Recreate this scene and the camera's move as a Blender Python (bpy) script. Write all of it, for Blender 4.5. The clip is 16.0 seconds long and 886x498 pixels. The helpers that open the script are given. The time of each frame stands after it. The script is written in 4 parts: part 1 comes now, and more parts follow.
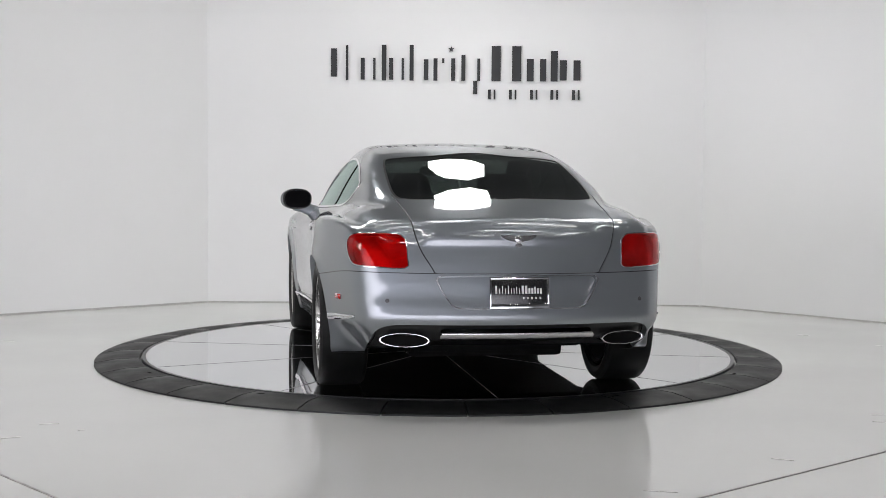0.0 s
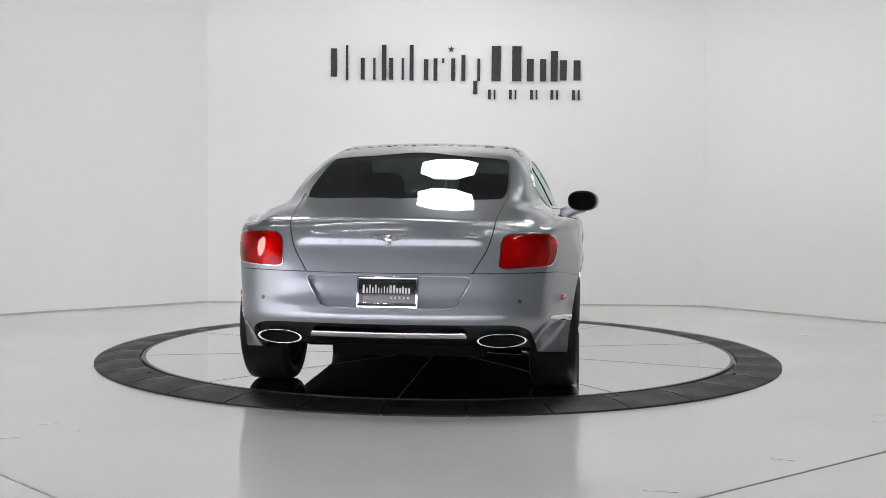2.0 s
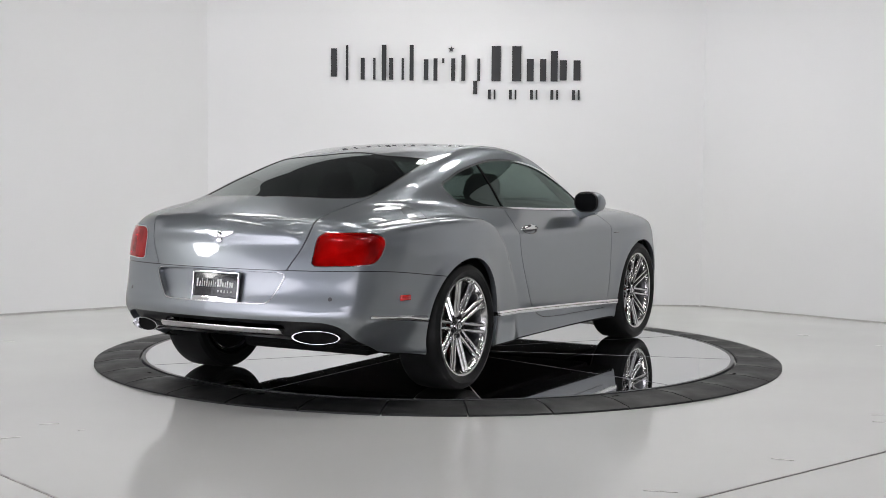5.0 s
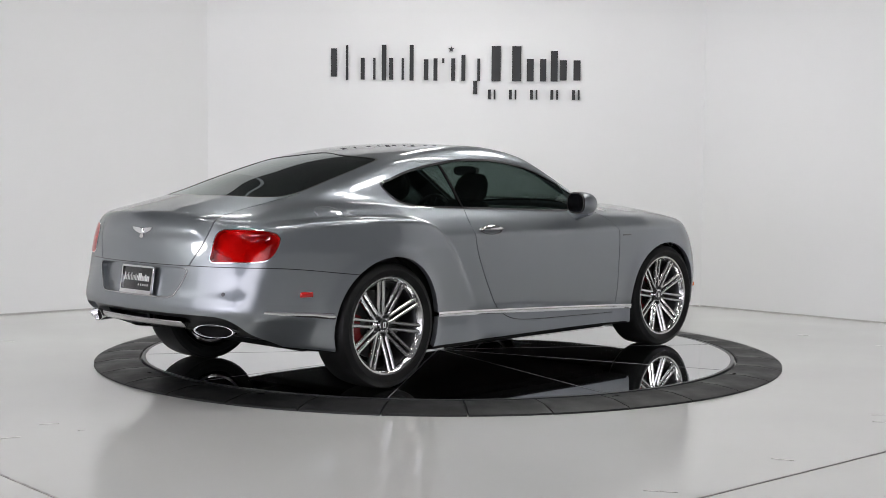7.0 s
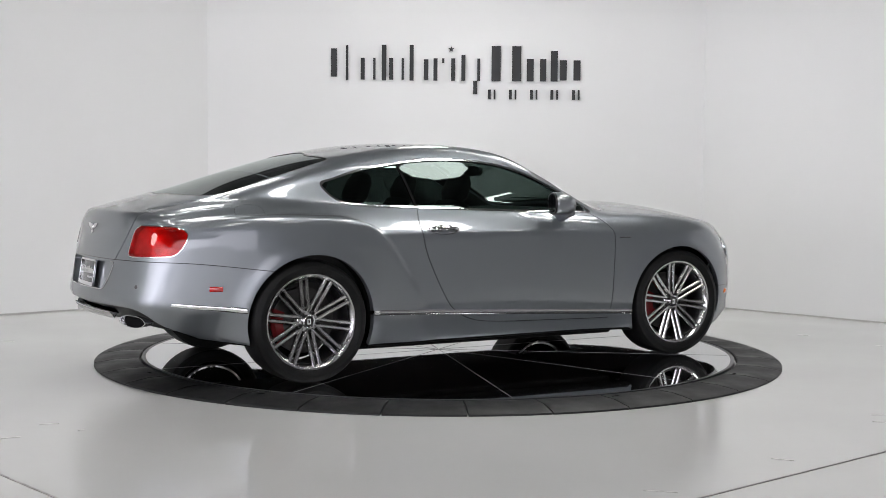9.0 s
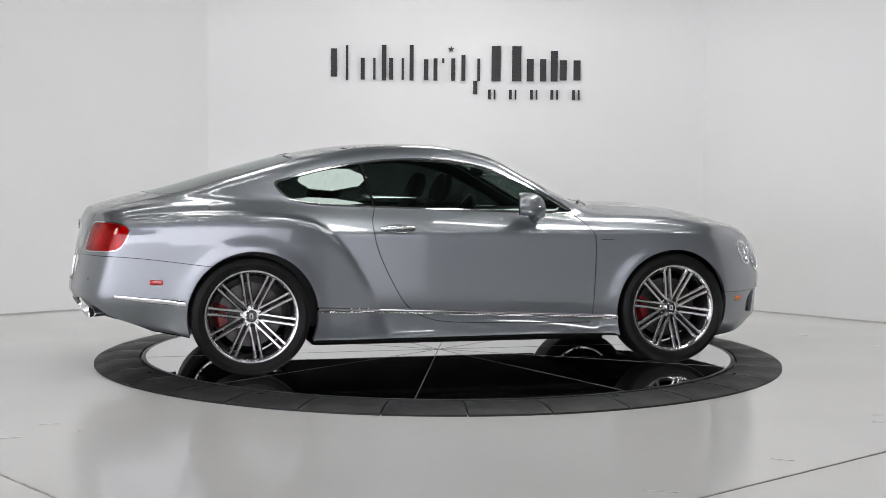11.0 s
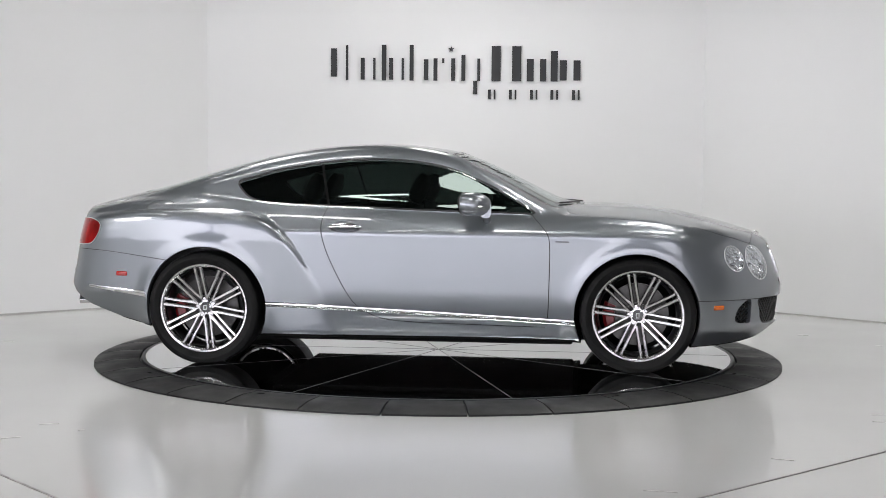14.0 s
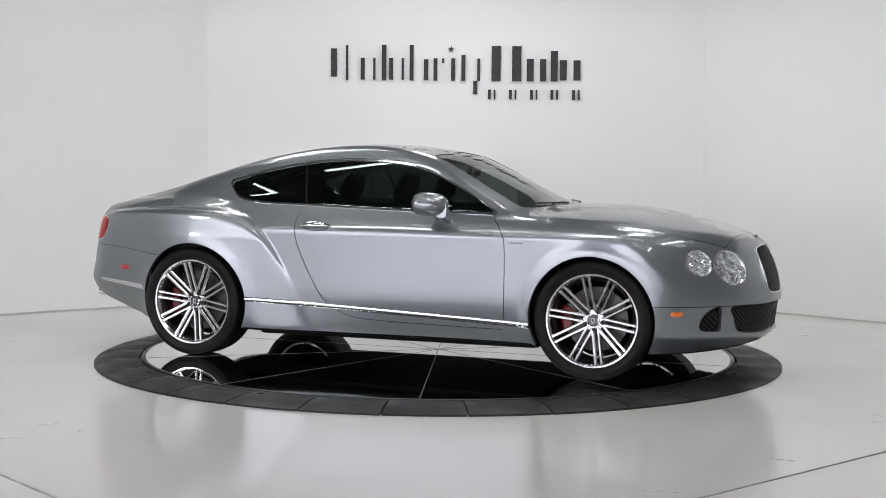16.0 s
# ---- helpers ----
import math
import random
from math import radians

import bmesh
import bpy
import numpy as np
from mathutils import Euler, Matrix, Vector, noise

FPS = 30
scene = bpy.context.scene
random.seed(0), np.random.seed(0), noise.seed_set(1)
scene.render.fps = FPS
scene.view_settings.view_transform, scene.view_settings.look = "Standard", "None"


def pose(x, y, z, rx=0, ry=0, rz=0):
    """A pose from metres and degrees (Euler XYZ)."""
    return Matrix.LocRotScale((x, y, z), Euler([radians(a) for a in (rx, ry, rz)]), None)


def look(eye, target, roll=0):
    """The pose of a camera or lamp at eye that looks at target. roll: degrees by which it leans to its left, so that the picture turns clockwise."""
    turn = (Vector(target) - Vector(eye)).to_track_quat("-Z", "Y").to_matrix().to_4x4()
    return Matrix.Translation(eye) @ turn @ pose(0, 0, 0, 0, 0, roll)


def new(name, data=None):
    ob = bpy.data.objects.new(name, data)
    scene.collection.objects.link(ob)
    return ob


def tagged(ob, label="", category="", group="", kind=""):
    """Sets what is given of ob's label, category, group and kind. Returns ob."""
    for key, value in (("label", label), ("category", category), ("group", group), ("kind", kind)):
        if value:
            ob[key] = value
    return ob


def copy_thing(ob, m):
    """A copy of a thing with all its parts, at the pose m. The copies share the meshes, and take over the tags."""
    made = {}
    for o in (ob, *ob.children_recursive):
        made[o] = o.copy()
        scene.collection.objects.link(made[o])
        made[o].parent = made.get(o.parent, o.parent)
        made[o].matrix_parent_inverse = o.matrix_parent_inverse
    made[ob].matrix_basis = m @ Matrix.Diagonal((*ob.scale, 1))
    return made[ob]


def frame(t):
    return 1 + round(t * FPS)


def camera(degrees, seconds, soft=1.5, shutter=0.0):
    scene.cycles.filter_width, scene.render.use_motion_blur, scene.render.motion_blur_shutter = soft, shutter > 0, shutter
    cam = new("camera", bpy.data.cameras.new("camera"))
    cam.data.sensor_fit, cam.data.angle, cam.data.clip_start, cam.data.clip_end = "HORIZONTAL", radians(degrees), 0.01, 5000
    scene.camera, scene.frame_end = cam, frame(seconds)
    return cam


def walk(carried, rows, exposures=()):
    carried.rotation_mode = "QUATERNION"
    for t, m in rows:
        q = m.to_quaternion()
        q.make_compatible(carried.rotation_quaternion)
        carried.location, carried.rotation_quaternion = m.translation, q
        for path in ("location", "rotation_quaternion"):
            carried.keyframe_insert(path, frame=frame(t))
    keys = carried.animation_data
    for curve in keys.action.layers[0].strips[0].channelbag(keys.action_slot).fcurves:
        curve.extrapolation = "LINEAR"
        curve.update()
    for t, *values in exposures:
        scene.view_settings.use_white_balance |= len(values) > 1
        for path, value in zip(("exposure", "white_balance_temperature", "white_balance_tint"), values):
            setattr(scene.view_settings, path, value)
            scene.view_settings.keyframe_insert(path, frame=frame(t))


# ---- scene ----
cam = camera(37.65, 16.0, soft=0.6)
EYE = Vector((0.0, -9.065, 1.281))
AIM = Vector((math.sin(radians(0.169)), math.cos(radians(0.169)), -math.tan(radians(3.42))))
HOLD = look(EYE, EYE + AIM, 0.433)
EXPOSURE = -0.26
walk(cam, [(0.0, HOLD), (16.0, HOLD)], [(0.0, EXPOSURE), (16.0, EXPOSURE)])

# turntable: degrees of the car's heading, second by second
TURN = [(0.0, 99.52), (0.5, 95.88), (1.0, 92.04), (1.5, 87.95), (2.0, 83.62), (2.5, 79.32), (3.0, 75.24), (3.5, 71.39), (4.0, 67.75), (4.5, 64.18),
        (5.0, 60.70), (5.5, 57.22), (6.0, 53.64), (6.5, 49.90), (7.0, 46.04), (7.5, 42.06), (8.0, 38.03), (8.5, 33.97), (9.0, 29.93), (9.5, 25.92), (10.0,
        21.97), (10.5, 18.11), (11.0, 14.36), (11.5, 10.74), (12.0, 7.19), (12.5, 3.85), (13.0, 0.54), (13.5, -2.82), (14.0, -6.24), (14.5, -9.75), (15.0,
        -13.39), (15.5, -17.14), (16.0, -20.92)]
CAR_SHIFT = Vector((-0.033, -0.009, 0.0))
DISC_TOP = 0.035
CEIL = 5.6
WALL_TOP = 3.2

# ---- light ----
world = bpy.data.worlds.new("world")
scene.world = world
world.use_nodes = True
world.node_tree.nodes["Background"].inputs[0].default_value = (0.9, 0.94, 1.0, 1)
world.node_tree.nodes["Background"].inputs[1].default_value = 0.5


# ---- materials ----
def mat(name, color, rough=0.5, metal=0.0, coat=0.0, spec=0.5, emit=0.0, vary=0.0, vscale=3.0, bump=0.0, bscale=60.0, rvary=0.0, ior=1.5,
        trans=0.0, aniso=None):
    m = bpy.data.materials.new(name)
    m.use_nodes = True
    nt = m.node_tree
    b = nt.nodes["Principled BSDF"]
    b.inputs["Base Color"].default_value = (*color, 1)
    b.inputs["Roughness"].default_value = rough
    b.inputs["Metallic"].default_value = metal
    b.inputs["Coat Weight"].default_value = coat
    b.inputs["Coat Roughness"].default_value = 0.015
    b.inputs["Coat IOR"].default_value = 1.6
    b.inputs["Specular IOR Level"].default_value = spec
    b.inputs["IOR"].default_value = ior
    b.inputs["Transmission Weight"].default_value = trans
    if emit:
        b.inputs["Emission Color"].default_value = (*color, 1)
        b.inputs["Emission Strength"].default_value = emit
    if vary or bump or rvary:
        tc = nt.nodes.new("ShaderNodeTexCoord")
        if vary or rvary:
            n1 = nt.nodes.new("ShaderNodeTexNoise")
            n1.inputs["Scale"].default_value = vscale
            n1.inputs["Detail"].default_value = 6
            nt.links.new(tc.outputs["Object"], n1.inputs["Vector"])
        if vary:
            ramp = nt.nodes.new("ShaderNodeMapRange")
            ramp.inputs["From Min"].default_value = 0.3
            ramp.inputs["From Max"].default_value = 0.7
            ramp.inputs["To Min"].default_value = 1 - vary
            ramp.inputs["To Max"].default_value = 1 + vary
            nt.links.new(n1.outputs["Fac"], ramp.inputs["Value"])
            mix = nt.nodes.new("ShaderNodeMix")
            mix.data_type, mix.blend_type = "RGBA", "MULTIPLY"
            mix.inputs[0].default_value = 1
            mix.inputs[6].default_value = (*color, 1)
            nt.links.new(ramp.outputs[0], mix.inputs[7])
            nt.links.new(mix.outputs[2], b.inputs["Base Color"])
        if rvary:
            rr = nt.nodes.new("ShaderNodeMapRange")
            rr.inputs["From Min"].default_value = 0.3
            rr.inputs["From Max"].default_value = 0.7
            rr.inputs["To Min"].default_value = max(0.01, rough - rvary)
            rr.inputs["To Max"].default_value = rough + rvary
            nt.links.new(n1.outputs["Fac"], rr.inputs["Value"])
            nt.links.new(rr.outputs[0], b.inputs["Roughness"])
        if bump:
            n2 = nt.nodes.new("ShaderNodeTexNoise")
            n2.inputs["Scale"].default_value = bscale
            n2.inputs["Detail"].default_value = 4
            nt.links.new(tc.outputs["Object"], n2.inputs["Vector"])
            bp = nt.nodes.new("ShaderNodeBump")
            bp.inputs["Strength"].default_value = bump
            bp.inputs["Distance"].default_value = 0.004
            nt.links.new(n2.outputs["Fac"], bp.inputs["Height"])
            nt.links.new(bp.outputs[0], b.inputs["Normal"])
    return m


def pane_mat(name, tint, ior=1.55, film=(1.0, 1.0, 1.0)):
    """A thin sheet: tinted clear pane with a glossy face."""
    m = bpy.data.materials.new(name)
    m.use_nodes = True
    nt = m.node_tree
    nt.nodes.remove(nt.nodes["Principled BSDF"])
    clear, gloss, mix, edge, power, level = (nt.nodes.new("ShaderNode" + k) for k in ("BsdfTransparent", "BsdfGlossy", "MixShader", "LayerWeight", "Math", "Math"))
    clear.inputs[0].default_value = (*tint, 1)
    gloss.inputs["Color"].default_value = (*film, 1)
    gloss.inputs["Roughness"].default_value = 0.012
    edge.inputs["Blend"].default_value = 0.5
    power.operation, power.inputs[1].default_value = "POWER", 5.0
    face = ((ior - 1) / (ior + 1)) ** 2
    level.operation, level.inputs[1].default_value, level.inputs[2].default_value = "MULTIPLY_ADD", 1 - face, face
    nt.links.new(edge.outputs["Facing"], power.inputs[0])
    nt.links.new(power.outputs[0], level.inputs[0])
    nt.links.new(level.outputs[0], mix.inputs[0])
    nt.links.new(clear.outputs[0], mix.inputs[1])
    nt.links.new(gloss.outputs[0], mix.inputs[2])
    nt.links.new(mix.outputs[0], nt.nodes["Material Output"].inputs["Surface"])
    return m


WALL = mat("white_wall_paint", (0.80, 0.80, 0.80), 0.6, vary=0.015, vscale=0.8, bump=0.15, bscale=90)
# for the unseen east wall: grey only to darken what the car side reflects
UNSEEN_WALL = mat("unseen_wall_grey", (0.20, 0.20, 0.21), 0.6, vary=0.03, vscale=0.8, bump=0.15, bscale=90)
FLOOR = mat("polished_floor", (0.62, 0.62, 0.61), 0.12, vary=0.03, vscale=0.7, rvary=0.03, bump=0.02, bscale=8)
JOINT = mat("floor_joint", (0.30, 0.29, 0.28), 0.7, vary=0.3, vscale=12)
SCUFF = mat("floor_scuff", (0.46, 0.45, 0.44), 0.5, vary=0.15, vscale=30)
CEILING = mat("grey_ceiling", (0.09, 0.09, 0.092), 0.8, vary=0.1, vscale=1.0)
STEEL = mat("ceiling_steel", (0.3, 0.3, 0.31), 0.5, 0.3, vary=0.1)
LIGHT = mat("soft_diffuser", (1.0, 0.99, 0.97), 0.5, emit=17.0)
TUBE = mat("tube_light", (1.0, 0.99, 0.97), 0.5, emit=32.0)


def daylight(name, strength, axis):
    """A pale glow outside an unseen opening, brightest in its middle; the fade to its edges is put in to soften its
    reflections.
    """
    m = mat(name, (0.93, 0.92, 1.0), 0.5, emit=1.0)
    nt = m.node_tree
    tc, split = nt.nodes.new("ShaderNodeTexCoord"), nt.nodes.new("ShaderNodeSeparateXYZ")
    nt.links.new(tc.outputs["Generated"], split.inputs[0])
    fades = []
    for channel in (axis, "Z"):
        fade = nt.nodes.new("ShaderNodeMath")
        fade.operation = "PINGPONG"
        fade.inputs[1].default_value = 0.5
        ease = nt.nodes.new("ShaderNodeMapRange")
        ease.interpolation_type = "SMOOTHSTEP"
        ease.inputs["From Max"].default_value = 0.34
        ease.inputs["To Min"].default_value = 0.32
        nt.links.new(split.outputs[channel], fade.inputs[0])
        nt.links.new(fade.outputs[0], ease.inputs["Value"])
        fades.append(ease)
    both = nt.nodes.new("ShaderNodeMath")
    both.operation = "MULTIPLY"
    glow = nt.nodes.new("ShaderNodeMath")
    glow.operation = "MULTIPLY"
    glow.inputs[1].default_value = strength
    nt.links.new(fades[0].outputs[0], both.inputs[0])
    nt.links.new(fades[1].outputs[0], both.inputs[1])
    nt.links.new(both.outputs[0], glow.inputs[0])
    nt.links.new(glow.outputs[0], nt.nodes["Principled BSDF"].inputs["Emission Strength"])
    return m


SKY = daylight("daylight", 4.6, "Y")
SKY_DIM = daylight("dim_daylight", 4.1, "X")
RING = mat("ring_rubber", (0.011, 0.011, 0.0115), 0.5, spec=0.35, vary=0.25, vscale=5, rvary=0.12, bump=0.08, bscale=160)
DISC = mat("mirror_black_disc", (0.72, 0.73, 0.75), 0.03, 1.0, vary=0.02, vscale=2.0)
SEAM = mat("disc_seam", (0.20, 0.20, 0.21), 0.4, 0.5, vary=0.2, vscale=20)
INK = mat("black_lettering", (0.012, 0.012, 0.014), 0.45, vary=0.1, vscale=8)
PAINT = mat("silver_car_paint", (0.232, 0.250, 0.272), 0.34, 0.80, coat=1.0, vary=0.02, vscale=900)
PAINT.node_tree.nodes["Principled BSDF"].inputs["Coat IOR"].default_value = 1.8
PAINT.node_tree.nodes["Principled BSDF"].inputs["Specular Tint"].default_value = (0.45, 0.45, 0.46, 1)
GLASS = pane_mat("tinted_glass", (0.105, 0.135, 0.126), 1.53, (0.80, 0.95, 0.89))
REAR_GLASS = pane_mat("dark_rear_glass", (0.05, 0.06, 0.057), 1.53, (0.92, 0.98, 0.96))
WINDSHIELD = pane_mat("clear_windshield", (0.80, 0.90, 0.87), 1.55)
CHROME = mat("chrome", (0.78, 0.78, 0.79), 0.08, 1.0, vary=0.03, vscale=15)
BLACK = mat("black_trim", (0.010, 0.010, 0.0105), 0.35, spec=0.35, vary=0.2, vscale=20, bump=0.05, bscale=200)
DARK = mat("dark_cavity", (0.007, 0.007, 0.007), 0.9, spec=0.1, vary=0.2, vscale=10)
TYRE = mat("tyre_rubber", (0.0065, 0.0065, 0.0065), 0.5, spec=0.22, vary=0.25, vscale=12, bump=0.1, bscale=150)
ALLOY = mat("polished_alloy", (0.54, 0.535, 0.53), 0.21, 1.0, vary=0.04, vscale=12, rvary=0.04)
GUNMETAL = mat("rim_barrel", (0.10, 0.10, 0.105), 0.35, 0.9, vary=0.1, vscale=12)
RIM_DARK = mat("dark_grille_metal", (0.035, 0.035, 0.037), 0.35, 0.8, vary=0.1, vscale=12)
BRAKE = mat("brake_disc_steel", (0.09, 0.088, 0.086), 0.38, 1.0, vary=0.15, vscale=25)
RED = mat("red_caliper", (0.20, 0.004, 0.007), 0.4, coat=0.2, vary=0.08, vscale=15)
LAMP_RED = mat("red_lens", (0.50, 0.006, 0.006), 0.08, coat=1.0, vary=0.35, vscale=9)
LAMP_LENS = pane_mat("red_clear_lens", (0.76, 0.010, 0.013), 1.45)
LAMP_BACK = mat("lamp_reflector", (0.62, 0.57, 0.57), 0.30, 0.5, vary=0.5, vscale=7, bump=0.9, bscale=26)
AMBER = mat("amber_lens", (0.75, 0.16, 0.01), 0.12, coat=1.0, vary=0.1, vscale=30)
CLEAR = pane_mat("clear_lens", (0.93, 0.95, 0.96), 1.4)
MIRROR = mat("mirror_glass", (0.006, 0.006, 0.007), 0.08, spec=0.12, vary=0.02)
JEWEL = mat("lamp_chrome", (0.93, 0.93, 0.94), 0.12, 0.8, vary=0.06, vscale=45, bump=0.3, bscale=45)
LEATHER = mat("dark_leather", (0.018, 0.017, 0.017), 0.5, vary=0.15, vscale=15, bump=0.1, bscale=200)
WHITE_INK = mat("white_lettering", (0.7, 0.7, 0.7), 0.5, vary=0.05)
PLATE = mat("black_plate", (0.008, 0.008, 0.009), 0.25, coat=0.6, vary=0.1)


# ---- mesh helpers ----
def add_mesh(name, verts, faces, material, parent=None, label="", smooth=True, normals=None):
    me = bpy.data.meshes.new(name)
    me.from_pydata([tuple(v) for v in verts], [], [tuple(f) for f in faces])
    me.materials.append(material)
    if smooth:
        me.shade_smooth()
    if normals is not None:
        me.normals_split_custom_set_from_vertices([tuple(n) for n in normals])
    ob = new(name, me)
    ob.parent = parent
    if label:
        ob["label"] = label
    return ob


def part(name, bm, material, parent=None, label="", smooth=None):
    """Links a bmesh as one mesh object; smooth: sharp-edge angle in degrees."""
    me = bpy.data.meshes.new(name)
    bm.normal_update()
    if smooth:
        for f in bm.faces:
            f.smooth = True
        for e in bm.edges:
            if len(e.link_faces) == 2 and e.calc_face_angle(0) > radians(smooth):
                e.smooth = False
    bm.to_mesh(me)
    bm.free()
    me.materials.append(material)
    ob = new(name, me)
    ob.parent = parent
    if label:
        ob["label"] = label
    return ob


def box(bm, size, m=Matrix(), bevel=0.0):
    made = bmesh.ops.create_cube(bm, size=1.0, matrix=m @ Matrix.Diagonal((*size, 1)))
    if bevel:
        edges = list({e for v in made["verts"] for e in v.link_edges})
        bmesh.ops.bevel(bm, geom=edges, offset=bevel, segments=2, affect="EDGES", profile=0.6)
    return bm


def boxed(name, size, m, material, parent=None, bevel=0.004, label=""):
    return part(name, box(bmesh.new(), size, m, bevel), material, parent, label, smooth=40)


def lathe(bm, profile, steps, m=Matrix()):
    """Turns (radius, height) pairs round the local z axis."""
    rings = []
    for r, h in profile:
        rings.append([bm.verts.new(m @ Vector((r * math.cos(2 * math.pi * k / steps), r * math.sin(2 * math.pi * k / steps), h))) for k in range(steps)])
    for a, b in zip(rings, rings[1:]):
        for k in range(steps):
            n = (k + 1) % steps
            bm.faces.new((a[k], a[n], b[n], b[k]))
    return rings


def prism(bm, outline, z0, z1, m=Matrix()):
    """A flat outline of (x, y) pairs, from z0 up to z1."""
    low = [bm.verts.new(m @ Vector((x, y, z0))) for x, y in outline]
    top = [bm.verts.new(m @ Vector((x, y, z1))) for x, y in outline]
    n = len(low)
    for k in range(n):
        bm.faces.new((low[k], low[(k + 1) % n], top[(k + 1) % n], top[k]))
    bm.faces.new(top)
    bm.faces.new(low[::-1])
    return bm


# ---- the showroom ----
def showroom():
    # plan of the walls: an angled bay behind the turntable, a long hall towards the camera
    plan = [(-2.23, 3.46), (2.52, 3.40), (3.86, 2.07), (7.5, -1.6), (7.5, -15.0), (-7.5, -15.0), (-7.5, -0.72)]
    names = ["wall_back", "wall_bay_right", "wall_bay_right", "wall_east", "wall_south", "wall_west", "wall_bay_left"]
    n = len(plan)
    for k in range(n):
        if k == 2:
            continue
        a = Vector((*plan[k], 0))
        b = Vector((*plan[(k + 1) % n], 0)) if k != 1 else Vector((*plan[3], 0))
        d = b - a
        mid = (a + b) / 2
        ang = math.degrees(math.atan2(d.y, d.x))
        length = d.length + (0.2 if k in (3, 4, 5) else 0.0)
        bm = bmesh.new()
        side = Matrix.Translation(mid) @ pose(0, 0, 0, 0, 0, ang)
        hole = {"wall_south": (-7.0, 7.4, 3.0), "wall_west": (-7.0, 3.6, 3.0)}.get(names[k])
        if hole:
            # a wide unseen opening to the daylight outside, set for the car's reflections: its start, end and height
            # along the wall
            u0, u1, h = hole
            for x0, x1, z0, z1 in ((-length / 2, u0, 0, WALL_TOP), (u1, length / 2, 0, WALL_TOP), (u0, u1, h, WALL_TOP)):
                box(bm, (x1 - x0, 0.2, z1 - z0), side @ pose((x0 + x1) / 2, 0.1, (z0 + z1) / 2))
        else:
            box(bm, (length, 0.2, WALL_TOP), side @ pose(0, 0.1, WALL_TOP / 2))
        ob = part(names[k], bm, UNSEEN_WALL if k == 3 else WALL)
        tagged(ob, "unseen hall wall, made grey to darken the car's reflections" if k == 3 else "smooth white painted showroom wall", "wall", kind="structure")
        # unseen dark band above the white wall, added so the car's upper reflections darken
        bm = box(bmesh.new(), (length, 0.16, CEIL - WALL_TOP), side @ pose(0, 0.12, (CEIL + WALL_TOP) / 2))
        if k in (0, 1, 6):
            foot = boxed("skirting", (length - 0.02, 0.012, 0.014), side @ pose(0, -0.004, 0.007), SCUFF, ob, 0)
        tagged(part(names[k] + "_upper", bm, CEILING), "unseen dark band added above the white walls to darken reflections", "wall", kind="structure")
    bm = bmesh.new()
    box(bm, (16.0, 20.0, 0.2), pose(0, -5.8, -0.1))
    floor = tagged(part("floor", bm, FLOOR), "polished pale grey showroom floor with thin joints", "floor", kind="structure")
    rnd = random.Random(5)
    for sx, sy in ((-1.95, -2.6), (-2.05, -2.95), (-1.75, -2.75), (1.55, -3.3), (2.35, -2.2), (2.3, -2.4), (2.6, -2.6), (3.3, 0.6), (2.9, 1.2), (-3.2, 0.5), (0.9, -3.9), (2.6, -3.1)):
        boxed("floor_scuff", (rnd.uniform(0.03, 0.14), rnd.uniform(0.004, 0.012), 0.002), pose(sx, sy, 0.001, 0, 0, rnd.uniform(-30, 30)), SCUFF, floor, 0)
    for (ax, ay), (bx, by) in (((-2.9, -2.512), (-0.3, -5.38)), ((0.1, -4.806), (3.2, -2.16))):
        d = Vector((bx - ax, by - ay, 0))
        m = Matrix.Translation(((ax + bx) / 2, (ay + by) / 2, 0.002)) @ pose(0, 0, 0, 0, 0, math.degrees(math.atan2(d.y, d.x)))
        boxed("floor_joint", (d.length, 0.009, 0.004), m, JOINT, floor, 0)
    bm = bmesh.new()
    box(bm, (16.0, 20.0, 0.2), pose(0, -5.8, CEIL + 0.1))
    tagged(part("ceiling", bm, CEILING), "grey exposed showroom ceiling", "ceiling", kind="structure")
    for size, m, glow in (((19.4, 0.05, 3.4), pose(-2.3, -15.5, 1.7), SKY_DIM), ((15.1, 0.05, 3.4), pose(-8.0, -11.45, 1.7, 0, 0, 90), SKY)):
        sky = boxed("backdrop", size, m, glow, None, 0)
        tagged(sky, "bright pale daylight outside the wide opening", "backdrop", kind="structure")


